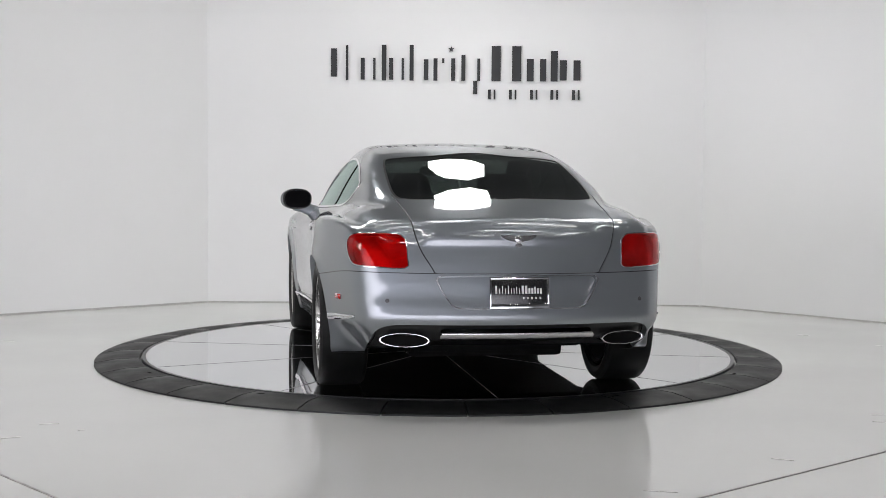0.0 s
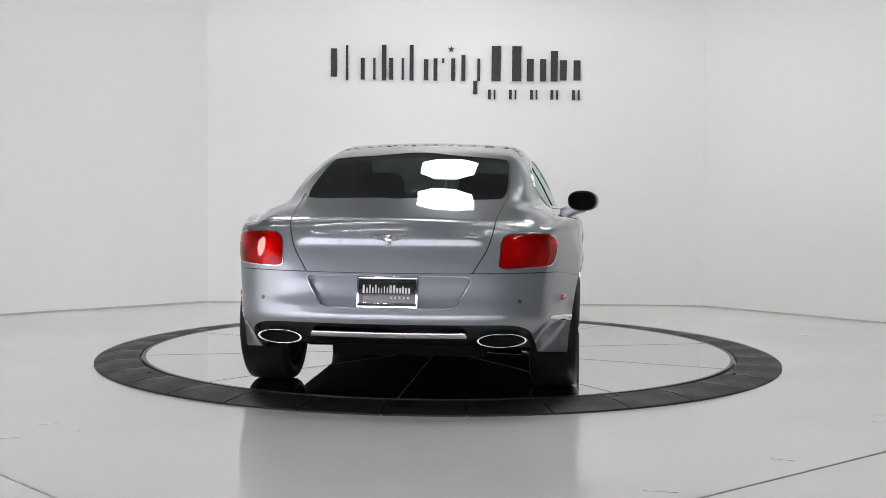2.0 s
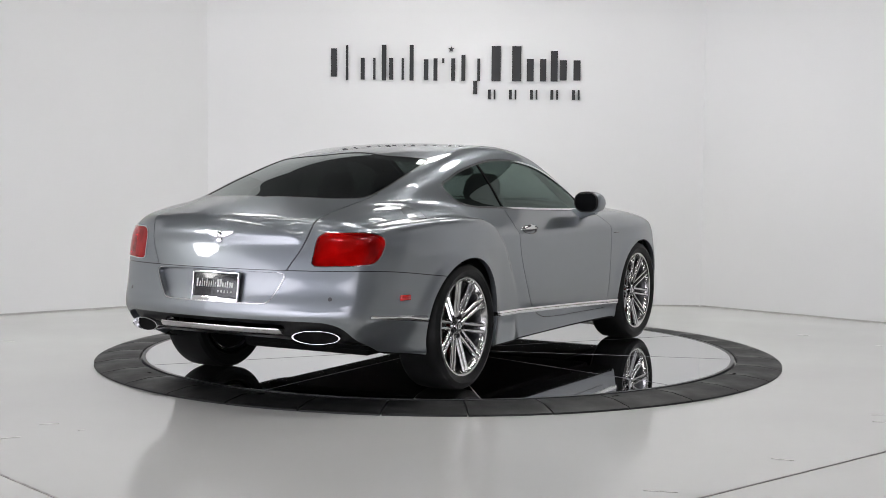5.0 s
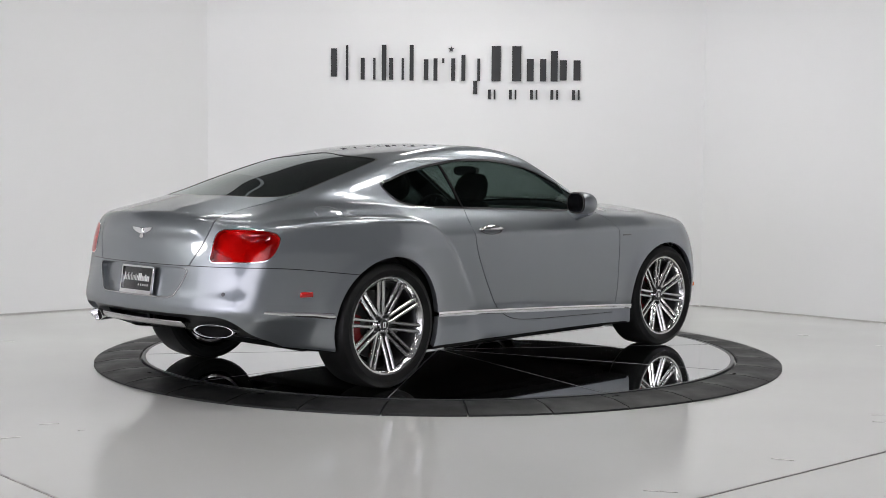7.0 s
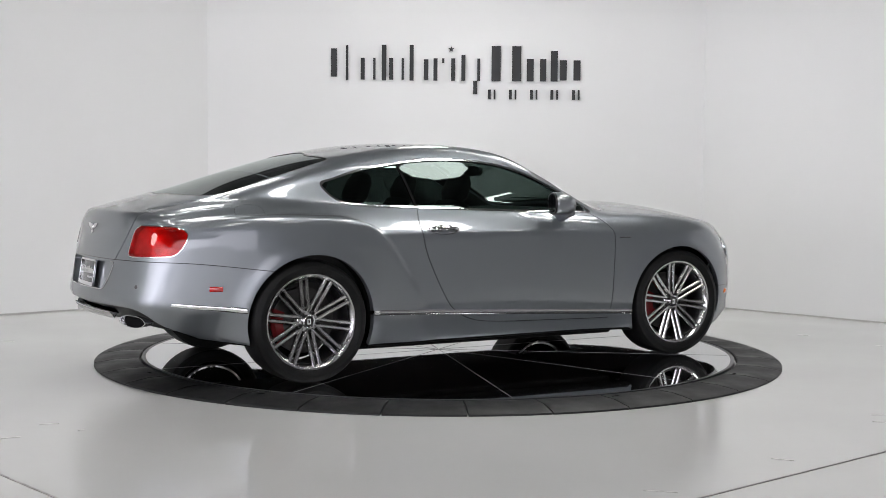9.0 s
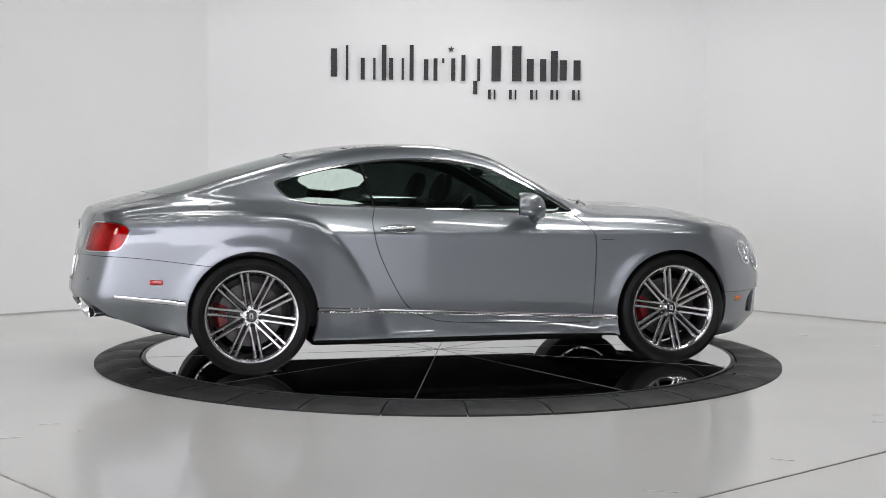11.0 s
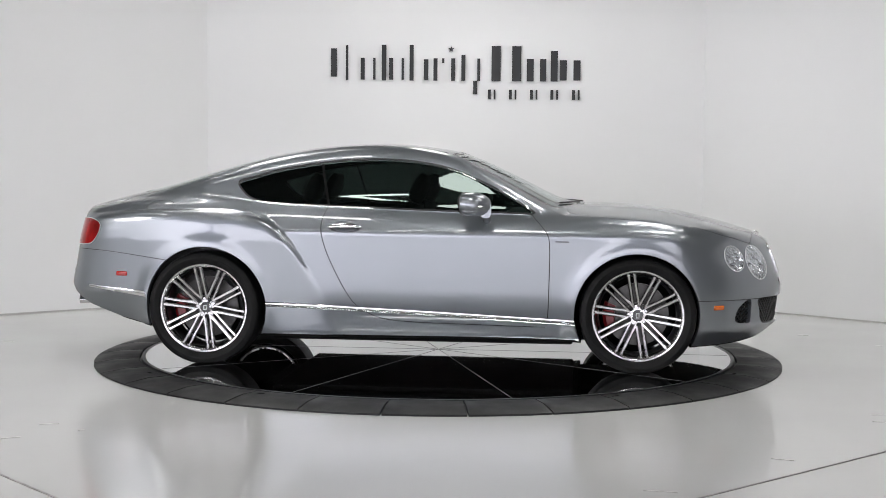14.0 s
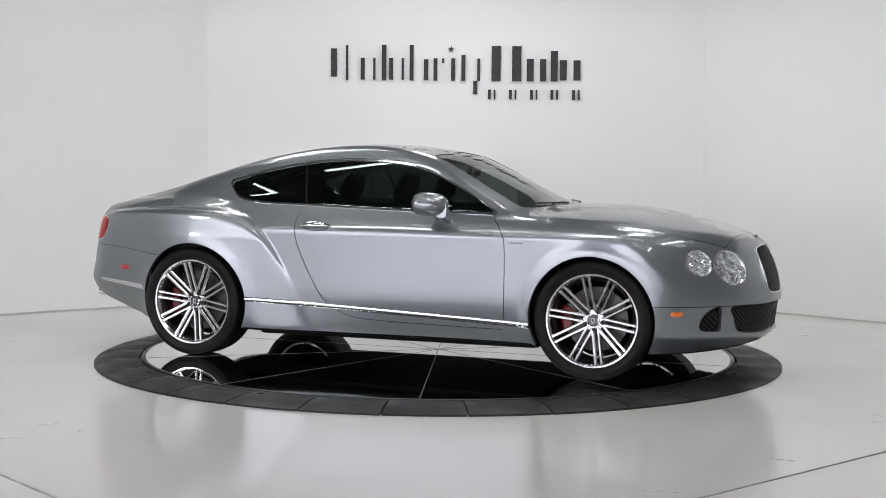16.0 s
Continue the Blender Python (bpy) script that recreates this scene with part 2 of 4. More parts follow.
def soft_light(angle, away=2.27, z=3.56, tilt=26, radius=0.40):
    """An octagonal soft light hung from the ceiling, tilted towards the turntable's centre."""
    top = tagged(new("octagonal_light"), "white octagonal soft light tilted down at the turntable", "light", "octagonal soft lights")
    top.matrix_basis = pose(away * math.cos(radians(angle)), away * math.sin(radians(angle)), z, 0, 0, angle) @ pose(0, 0, 0, 0, tilt, 0)
    rim = [(radius * math.cos(math.pi * (k + 0.5) / 4), radius * math.sin(math.pi * (k + 0.5) / 4)) for k in range(8)]
    part("diffuser", prism(bmesh.new(), [(0.98 * a, 0.98 * b) for a, b in rim], 0.0, 0.02), LIGHT, top, "glowing white diffuser")
    bm = bmesh.new()
    low = [bm.verts.new((1.02 * a, 1.02 * b, 0.024)) for a, b in rim]
    high = [bm.verts.new((0.2 * a, 0.2 * b, 0.24)) for a, b in rim]
    for k in range(8):
        bm.faces.new((low[k], low[(k + 1) % 8], high[(k + 1) % 8], high[k]))
    bm.faces.new(high)
    part("hood", bm, BLACK, top, "black fabric hood")
    bm = bmesh.new()
    rise = CEIL - z - 0.22 * math.cos(radians(tilt)) + 0.01
    box(bm, (0.03, 0.03, rise), pose(0, 0, 0.22) @ pose(0, 0, 0, 0, -tilt, 0) @ pose(0, 0, rise / 2))
    part("hanger", bm, STEEL, top)
    return top


def tube_light(x, y, length, turn):
    top = tagged(new("tube_light"), "slim white tube light under the ceiling", "light", "tube lights")
    top.matrix_basis = pose(x, y, CEIL - 0.1, 0, 0, turn)
    boxed("housing", (length, 0.14, 0.05), pose(0, 0, 0.06), STEEL, top)
    boxed("tube", (length - 0.04, 0.1, 0.03), pose(0, 0, 0.015), TUBE, top, 0.01, "glowing tube")
    return top


def turntable():
    ring = tagged(new("turntable_ring"), "fixed black rubber ramp ring round the turntable", "turntable ring")
    steps, cells = 6, 32
    gap = radians(0.12)
    profile = [(2.045, -0.01), (2.045, 0.031), (2.052, 0.035), (2.19, 0.034), (2.322, 0.016), (2.337, 0.010), (2.337, 0.0)]
    start = radians(-97.4)
    first = None
    for c in range(cells):
        m = pose(0, 0, 0, 0, 0, math.degrees(start) + 360 / cells * c)
        if first is None:
            bm = bmesh.new()
            rows = []
            for k in range(steps + 1):
                a = gap + (2 * math.pi / cells - 2 * gap) * k / steps
                rows.append([bm.verts.new((r * math.cos(a), r * math.sin(a), z)) for r, z in profile])
            for a, b in zip(rows, rows[1:]):
                for k in range(len(profile) - 1):
                    bm.faces.new((a[k], b[k], b[k + 1], a[k + 1]))
            bm.faces.new(rows[0])
            bm.faces.new(rows[-1][::-1])
            bmesh.ops.recalc_face_normals(bm, faces=bm.faces)
            first = part("ramp_segment", bm, RING, ring, smooth=25)
            first.matrix_basis = m
        else:
            ob = new("ramp_segment", first.data)
            ob.parent = ring
            ob.matrix_basis = m
    for a in (-147, -29, -62, -118):
        boxed("lifting_slot", (0.018, 0.05, 0.004), pose(0, 0, 0.0335, 0, 0, a) @ pose(2.11, 0, 0), DARK, ring, 0.001)
    disc = tagged(new("turntable_disc"), "mirror-polished black rotating turntable disc with radial seams", "turntable")
    bm = bmesh.new()
    rings = lathe(bm, [(2.005, -0.02), (2.005, DISC_TOP - 0.002), (2.003, DISC_TOP)], 160)
    bm.faces.new(rings[-1])
    part("plate", bm, DISC, disc, smooth=30)
    bm = bmesh.new()
    rings = lathe(bm, [(2.007, -0.01), (2.007, DISC_TOP + 0.001), (2.028, DISC_TOP + 0.001), (2.028, -0.01)], 160)
    part("edge_band", bm, GUNMETAL, disc, "dark metal edge band", smooth=30)
    for k in range(5):
        boxed("seam", (3.98, 0.005, 0.002), pose(0, 0, DISC_TOP, 0, 0, 36 * k), SEAM, disc, 0)
    return disc


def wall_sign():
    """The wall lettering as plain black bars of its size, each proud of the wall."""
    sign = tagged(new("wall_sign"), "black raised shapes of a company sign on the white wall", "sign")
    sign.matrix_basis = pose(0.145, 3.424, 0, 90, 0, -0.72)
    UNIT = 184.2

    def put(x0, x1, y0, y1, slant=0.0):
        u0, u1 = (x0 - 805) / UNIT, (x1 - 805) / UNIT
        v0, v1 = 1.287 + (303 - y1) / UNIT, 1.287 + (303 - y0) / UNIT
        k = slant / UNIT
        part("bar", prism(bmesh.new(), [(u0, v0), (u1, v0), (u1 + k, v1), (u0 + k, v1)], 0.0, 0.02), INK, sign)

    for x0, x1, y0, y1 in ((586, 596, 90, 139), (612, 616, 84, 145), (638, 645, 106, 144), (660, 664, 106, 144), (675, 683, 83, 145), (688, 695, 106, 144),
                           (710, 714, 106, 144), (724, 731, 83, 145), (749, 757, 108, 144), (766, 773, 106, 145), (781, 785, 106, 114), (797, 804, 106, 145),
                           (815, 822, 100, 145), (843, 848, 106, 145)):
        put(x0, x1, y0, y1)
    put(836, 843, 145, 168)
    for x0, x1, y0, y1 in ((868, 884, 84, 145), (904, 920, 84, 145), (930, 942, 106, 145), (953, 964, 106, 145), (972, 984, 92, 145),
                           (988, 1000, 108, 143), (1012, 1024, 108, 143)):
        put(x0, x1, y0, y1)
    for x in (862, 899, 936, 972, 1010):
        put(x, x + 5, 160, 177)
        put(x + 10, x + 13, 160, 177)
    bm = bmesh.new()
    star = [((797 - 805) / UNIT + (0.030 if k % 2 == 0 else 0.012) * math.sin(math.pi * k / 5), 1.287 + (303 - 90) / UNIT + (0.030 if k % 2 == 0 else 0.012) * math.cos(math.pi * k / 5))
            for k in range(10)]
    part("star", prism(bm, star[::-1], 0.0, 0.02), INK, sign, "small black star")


showroom()
for turn in (-91, 30, 86, 150):
    soft_light(turn)
soft_light(-30, z=3.88)
soft_light(-149, away=6.0, z=2.2, tilt=74, radius=0.45)
for tx, ty, tl, ta in ((-2.6, 1.2, 2.6, 0), (2.6, 1.2, 2.6, 0), (-2.6, -1.6, 2.6, 0), (2.6, -1.6, 2.6, 0), (-2.6, -4.4, 2.6, 0), (2.6, -4.4, 2.6, 0),
                       (-2.6, -7.6, 2.6, 0), (2.6, -7.6, 2.6, 0), (-2.6, -10.8, 2.6, 0), (2.6, -10.8, 2.6, 0), (-5.6, -3.0, 2.6, 90), (5.6, -3.0, 2.6, 90),
                       (-5.6, -8.0, 2.6, 90), (5.6, -8.0, 2.6, 90)):
    tube_light(tx, ty, tl, ta)
disc = turntable()
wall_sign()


# ---- the car: smooth solids, joined and cut ----
def curve(*pairs):
    """A smooth curve through (x, value) pairs."""
    xs = np.array([p[0] for p in pairs], float)
    ys = np.array([p[1] for p in pairs], float)
    h, d = np.diff(xs), np.diff(ys) / np.diff(xs)
    s = np.empty(len(xs))
    s[1:-1] = (h[1:] * d[:-1] + h[:-1] * d[1:]) / (h[1:] + h[:-1])
    s[0], s[-1] = d[0], d[-1]

    def at(x):
        x = np.asarray(x, float)
        k = np.clip(np.searchsorted(xs, x) - 1, 0, len(h) - 1)
        t = (x - xs[k]) / h[k]
        tc = np.clip(t, 0, 1)
        a, b = ys[k], ys[k + 1]
        v = a * (1 + 2 * tc) * (1 - tc) ** 2 + b * tc * tc * (3 - 2 * tc) + h[k] * (s[k] * tc * (1 - tc) ** 2 - s[k + 1] * tc * tc * (1 - tc))
        return v + np.where(t < 0, t * h[k] * s[0], 0) + np.where(t > 1, (t - 1) * h[k] * s[-1], 0)
    return at


def smax(a, b, k):
    m = np.maximum(k - np.abs(a - b), 0) / k
    return np.maximum(a, b) + m * m * m * k / 6


def smin(a, b, k):
    return -smax(-a, -b, k)


def outline(points, closed=True, n=12):
    """A smooth closed outline through the points, finely sampled."""
    p = np.array(points, float)
    c = len(p)
    out = []
    for i in range(c):
        p0, p1, p2, p3 = p[i - 1], p[i], p[(i + 1) % c], p[(i + 2) % c]
        for t in np.arange(n) / n:
            out.append(0.5 * (2 * p1 + (p2 - p0) * t + (2 * p0 - 5 * p1 + 4 * p2 - p3) * t * t + (3 * p1 - p0 - 3 * p2 + p3) * t ** 3))
    return np.array(out)


def inside(poly, x, y):
    """Signed distance to a closed outline, below zero within it."""
    lo, hi = poly.min(0), poly.max(0)
    gx = np.maximum(np.maximum(lo[0] - x, x - hi[0]), 0)
    gy = np.maximum(np.maximum(lo[1] - y, y - hi[1]), 0)
    full = np.hypot(gx, gy) + 0.03
    near = full < 0.09
    x, y = x[near], y[near]
    best = np.full(x.shape, 1e9)
    odd = np.zeros(x.shape, bool)
    for (ax, ay), (bx, by) in zip(poly, np.roll(poly, -1, 0)):
        dx, dy = bx - ax, by - ay
        t = np.clip(((x - ax) * dx + (y - ay) * dy) / (dx * dx + dy * dy + 1e-12), 0, 1)
        best = np.minimum(best, (x - ax - t * dx) ** 2 + (y - ay - t * dy) ** 2)
        if dy != 0:
            odd ^= ((ay > y) != (by > y)) & (x < ax + (y - ay) * dx / dy)
    full[near] = np.where(odd, -1, 1) * np.sqrt(best)
    return full


AXLE_R, AXLE_F, HUB_Z = -1.373, 1.373, 0.363
PLAN = curve((-2.6, 0.74), (-2.2, 0.83), (-1.9, 0.895), (-1.37, 0.93), (-0.9, 0.925), (-0.4, 0.935), (0.3, 0.945), (0.85, 0.965), (1.37, 0.985), (1.7, 0.968), (1.95, 0.918),
             (2.2, 0.848), (2.5, 0.73))
DECK = curve((-2.8, 0.88), (-2.32, 1.006), (-2.18, 1.046), (-1.9, 1.10), (-1.5, 1.12), (-1.0, 1.10), (-0.5, 1.085), (0.3, 1.065), (0.9, 1.045), (1.15, 1.043), (1.494, 1.024),
             (1.829, 0.960), (2.17, 0.862), (2.5, 0.74))
ROOF = curve((-2.7, 0.85), (-2.3, 0.985), (-1.912, 1.112), (-1.508, 1.238), (-1.103, 1.347), (-0.7, 1.413), (-0.36, 1.432), (-0.05, 1.417), (0.263, 1.358), (0.482, 1.265),
             (0.753, 1.134), (0.97, 1.03), (1.4, 0.83))
GLASS_Y = curve((-2.6, 0.30), (-2.2, 0.48), (-1.9, 0.61), (-1.6, 0.72), (-1.2, 0.775), (-0.6, 0.803), (0.2, 0.805), (0.7, 0.785), (1.2, 0.72))
TAIL = curve((0.10, -2.20), (0.25, -2.305), (0.36, -2.385), (0.43, -2.434), (0.485, -2.456), (0.54, -2.450), (0.60, -2.436), (0.69, -2.421), (0.84, -2.390), (0.95, -2.356), (1.1, -2.288))
NOSE = curve((0.05, 2.13), (0.13, 2.205), (0.22, 2.29), (0.275, 2.338), (0.33, 2.347), (0.46, 2.362), (0.56, 2.36), (0.66, 2.335), (0.80, 2.268), (0.92, 2.18))
BELLY = curve((-2.6, 0.40), (-2.4, 0.355), (-2.25, 0.318), (-2.0, 0.27), (-1.75, 0.235), (-1.6, 0.215), (-1.0, 0.19), (0.9, 0.185), (1.7, 0.165), (2.1, 0.180), (2.4, 0.23))
HAUNCH_Y = curve((-2.6, 0.72), (-2.3, 0.80), (-1.95, 0.895), (-1.6, 0.965), (-1.35, 0.985), (-1.1, 0.978), (-0.9, 0.953), (-0.75, 0.941), (-0.62, 0.928), (-0.5, 0.898), (-0.2, 0.80))
HAUNCH_Z = curve((-2.6, 0.90), (-2.1, 0.955), (-1.7, 0.985), (-1.35, 0.985), (-1.1, 0.965), (-0.95, 0.915), (-0.82, 0.80), (-0.68, 0.60), (-0.56, 0.40), (-0.45, 0.2))


def shell(p):
    """Below zero inside the car's closed body."""
    x, y, z = p[..., 0], np.abs(p[..., 1]), p[..., 2]
    w = PLAN(x)
    low = np.clip(0.51 - z, 0, 1)
    # the bumpers turn under below their lower edges
    back, fore = np.clip((-1.68 - x) / 0.34, 0, 1), np.clip((x - 1.70) / 0.30, 0, 1)
    under = 0.62 * smax(0.452 - z, 0 * z, 0.03) * back * back * (3 - 2 * back) + 0.70 * smax(0.285 - z, 0 * z, 0.025) * fore * fore * (3 - 2 * fore)
    side = y - (w - 0.035 * np.abs(0.87 - z) - 0.45 * low * low - under)
    upper = y - (w - 0.004 + (0.87 - z) * 0.70)
    body = smax(side, upper, 0.016)
    body = smax(body, (z - (DECK(x) - 0.115 * y * y)) * 0.97, 0.13)
    haunch = smax(y - (HAUNCH_Y(x) - 0.05 * np.abs(z - 0.80) - 0.10 * np.clip(z - 0.80, 0, 1) ** 2 - under), (z - HAUNCH_Z(x)) * 0.75, 0.075)
    body = smin(body, haunch, 0.020)
    # wheel lips: a slight flare
    for ax in (AXLE_R, AXLE_F):
        r = np.hypot(x - ax, z - HUB_Z)
        body = body - 0.012 * np.exp(-((r - 0.39) / 0.06) ** 2) * (y > 0.6)
    body = smax(body, NOSE(z) * -1 + x + 0.57 * y * y + 0.07 * y ** 4, 0.10)
    soft = np.clip((y - 0.40) / 0.40, 0, 1)
    soft = 0.026 + 0.084 * soft * soft * (3 - 2 * soft)
    body = smax(body, TAIL(z) - x + 0.20 * y * y + 0.24 * y ** 6, soft)
    body = smax(body, BELLY(x) - z, 0.05)
    bend = 0.30 * np.tanh(x / 0.5)
    house = smax(y - (GLASS_Y(x) - 0.43 * (z - 1.0) - 0.44 * np.clip(z - 1.05, 0, 1) ** 2), (z - (ROOF(x + bend * y * y) - 0.07 * y * y)) * 0.95, 0.095)
    house = smax(house, NOSE(z) * -1 + x + 0.57 * y * y, 0.10)
    house = smax(house, TAIL(z) - x + 0.20 * y * y + 0.24 * y ** 6, 0.045)
    house = smax(house, 0.90 - z, 0.05)
    return smin(body, house, 0.075)


PLATE_BAY = outline([(0.0, 0.715), (0.30, 0.713), (0.415, 0.705), (0.41, 0.66), (0.365, 0.585), (0.325, 0.553), (0.20, 0.549), (0.0, 0.548),
                     (-0.2, 0.549), (-0.325, 0.553), (-0.365, 0.585), (-0.41, 0.66), (-0.415, 0.705), (-0.30, 0.713)], n=5)


def slope(p):
    e = 0.002
    g = np.stack([shell(p + np.eye(3)[k] * e) - shell(p - np.eye(3)[k] * e) for k in range(3)], -1)
    return g / np.linalg.norm(g, axis=-1, keepdims=True)


def settle(p, rounds=3):
    for _ in range(rounds):
        p = p - slope(p) * shell(p)[..., None]
    return p


def raw_shell(mid=150, end=64, nv=240):
    """The whole body as a grid: rays from a spine along the car's length out to the surface, fanned out at both ends."""
    tilt = np.linspace(0.0, radians(89.3), end)
    lean = np.concatenate([-tilt[::-1], np.zeros(mid), tilt])
    cx = np.concatenate([np.full(end, -1.75), np.linspace(-1.75, 1.75, mid + 2)[1:-1], np.full(end, 1.75)])
    ang = np.arange(nv) / nv * 2 * math.pi
    nu = len(lean)
    L, A = np.meshgrid(lean, ang, indexing="ij")
    X = np.meshgrid(cx, ang, indexing="ij")[0]
    d = np.stack([np.sin(L), -np.cos(L) * np.sin(A), np.cos(L) * np.cos(A)], -1)
    o = np.stack([X, 0 * X, 0 * X + 0.58], -1)
    near, far = np.zeros(X.shape), np.full(X.shape, 0.02)
    for _ in range(90):
        step = shell(o + d * far[..., None])
        grow = step < 0
        near = np.where(grow, far, near)
        far = np.where(grow, far + np.maximum(0.012, -step * 0.5), far)
    for _ in range(26):
        mid = (near + far) / 2
        neg = shell(o + d * mid[..., None]) < 0
        near, far = np.where(neg, mid, near), np.where(neg, far, mid)
    p = o + d * near[..., None]
    faces = []
    for i in range(nu - 1):
        for j in range(nv):
            a, c = i * nv + j, i * nv + (j + 1) % nv
            faces.append((a, c, c + nv, a + nv))
    faces.append(tuple(range(nv))[::-1])
    faces.append(tuple(range((nu - 1) * nv, nu * nv)))
    return p.reshape(-1, 3), faces


class Skin:
    """A mesh that can be cut along any level line, with a tag for each face."""

    def __init__(self, verts, faces):
        self.v, self.f, self.tag = np.array(verts), list(faces), ["body"] * len(faces)

    def cut(self, level, tag, only=("body",), gap=0.0, gap_tag="gap"):
        """Faces where level(points) < 0 get the tag; a gap leaves a strip of its own round them."""
        if gap:
            self.cut(lambda p: level(p) - gap, gap_tag, only)
            self.cut(lambda p: level(p) + gap, tag, (gap_tag,))
            return
        val = level(self.v)
        val = np.where(np.abs(val) < 1e-5, 1e-5, val)
        verts, made, faces, tags = list(self.v), {}, [], []

        def between(a, b):
            key = (a, b) if a < b else (b, a)
            if key not in made:
                t = val[a] / (val[a] - val[b])
                pa, pb = self.v[a], self.v[b]
                made[key] = len(verts)
                verts.append(pa + (pb - pa) * t)
            return made[key]

        for f, g in zip(self.f, self.tag):
            if g not in only:
                neg = None
            else:
                sgn = [val[k] < 0 for k in f]
                neg = all(sgn)
                if not neg and any(sgn):
                    n = len(f)
                    ins, out = [], []
                    for k in range(n):
                        a, b = f[k], f[(k + 1) % n]
                        (ins if sgn[k] else out).append(a)
                        if sgn[k] != sgn[(k + 1) % n]:
                            m = between(a, b)
                            ins.append(m)
                            out.append(m)
                    if len(ins) > 2:
                        faces.append(tuple(ins))
                        tags.append(tag)
                    if len(out) > 2:
                        faces.append(tuple(out))
                        tags.append(g)
                    continue
            faces.append(f)
            tags.append(tag if neg else g)
        # neighbours of another tag keep their long edges: give them the new points too
        if made:
            for i, f in enumerate(faces):
                if any(((f[k], f[(k + 1) % len(f)]) if f[k] < f[(k + 1) % len(f)] else (f[(k + 1) % len(f)], f[k])) in made for k in range(len(f))):
                    g = []
                    for k in range(len(f)):
                        a, b = f[k], f[(k + 1) % len(f)]
                        g.append(a)
                        key = (a, b) if a < b else (b, a)
                        if key in made:
                            g.append(made[key])
                    faces[i] = tuple(g)
        new_v = np.array(verts)
        if len(new_v) > len(self.v):
            new_v[len(self.v):] = settle(new_v[len(self.v):], 2)
        self.v, self.f, self.tag = new_v, faces, tags

    def band(self, mid, half, bounds, tag, base="body"):
        """A strip of even width along the zero line of mid, within bounds."""
        self.cut(lambda p: np.maximum(mid(p) - half(p), bounds(p)), tag, (base,))
        self.cut(lambda p: mid(p) + half(p), base, (tag,))

    def take(self, tag, side=0):
        """Points, faces and normals of one tag; side: 1 for the left half, -1 for the right."""
        faces = [f for f, g in zip(self.f, self.tag) if g == tag]
        if side:
            faces = [f for f in faces if side * sum(self.v[k][1] for k in f) > 0]
        used = sorted({k for f in faces for k in f})
        index = {k: i for i, k in enumerate(used)}
        p = self.v[used]
        return p, [tuple(index[k] for k in f) for f in faces], slope(p) if len(p) else p


def rim_of(faces):
    """Directed border edges of a set of faces."""
    edges = {}
    for f in faces:
        for k in range(len(f)):
            edges[(f[k], f[(k + 1) % len(f)])] = 1
    return [(a, b) for a, b in edges if (b, a) not in edges]


def islands(faces):
    """Splits faces into connected sets."""
    root = {}

    def top(k):
        while root.setdefault(k, k) != k:
            root[k] = root[root[k]]
            k = root[k]
        return k

    for f in faces:
        for k in f[1:]:
            root[top(k)] = top(f[0])
    sets = {}
    for f in faces:
        sets.setdefault(top(f[0]), []).append(f)
    return list(sets.values())


def panel(name, data, material, parent, label="", lift=0.0, depth=0.012, split=True):
    """A panel of the skin with turned-in edges of the given depth; separate pieces become separate parts."""
    p, faces, n = data
    if not faces:
        return None
    if split:
        sets = [s for s in islands(faces) if len(s) > 8]
        if 1 < len(sets) < 9:
            made = None
            for s in sorted(sets, key=len, reverse=True):
                used = sorted({k for f in s for k in f})
                idx = {k: i for i, k in enumerate(used)}
                ob = panel(name, (p[used], [tuple(idx[k] for k in f) for f in s], n[used]), material, parent, label, lift, depth, False)
                made = made or ob
            return made
    border = rim_of(faces)
    q = p + n * lift
    verts, norms = list(q), list(n)
    faces = list(faces)
    if depth:
        loc = {}
        for a, b in border:
            for k in (a, b):
                if k not in loc:
                    loc[k] = len(verts)
                    verts.extend((q[k], q[k] - n[k] * depth))
                    norms.extend((n[k], n[k]))
        for a, b in border:
            side = np.cross(q[b] - q[a], n[a])
            side /= np.linalg.norm(side) + 1e-9
            side *= np.sign(depth)
            for k in (a, b):
                norms[loc[k]] = norms[loc[k]] * 0.3 + side
                norms[loc[k] + 1] = norms[loc[k] + 1] * 0.0 + side
            faces.append((loc[b], loc[a], loc[a] + 1, loc[b] + 1))
    norms = [m / (np.linalg.norm(m) + 1e-9) for m in norms]
    return add_mesh(name, verts, faces, material, parent, label, True, norms)


def at_xz(poly):
    return lambda p: np.where(np.abs(p[:, 1]) > 0.3, inside(poly, p[:, 0], p[:, 2]), 9.0)


def at_yz(poly, front):
    ok = (lambda x: x > 1.5) if front else (lambda x: x < -1.6)
    return lambda p: np.where(ok(p[:, 0]), inside(poly, np.abs(p[:, 1]), p[:, 2]), 9.0)


def at_xy(poly, zmin):
    return lambda p: np.where(p[:, 2] > zmin, inside(poly, p[:, 0], np.abs(p[:, 1])), 9.0)


# ---- the car's panels ----
car = tagged(new("car"), "silver grey metallic two-door coupe parked on the turntable", "car")
WIN = outline([(-1.205, 1.166), (-1.16, 1.10), (-1.09, 1.057), (-0.94, 1.033), (-0.615, 1.021), (-0.083, 1.002), (0.315, 0.991), (0.62, 0.985), (0.725, 0.982), (0.66, 1.03), (0.536, 1.104),
               (0.358, 1.192), (0.208, 1.253), (0.032, 1.295), (-0.193, 1.318), (-0.444, 1.317), (-0.694, 1.290), (-0.95, 1.244), (-1.125, 1.193)], n=6)
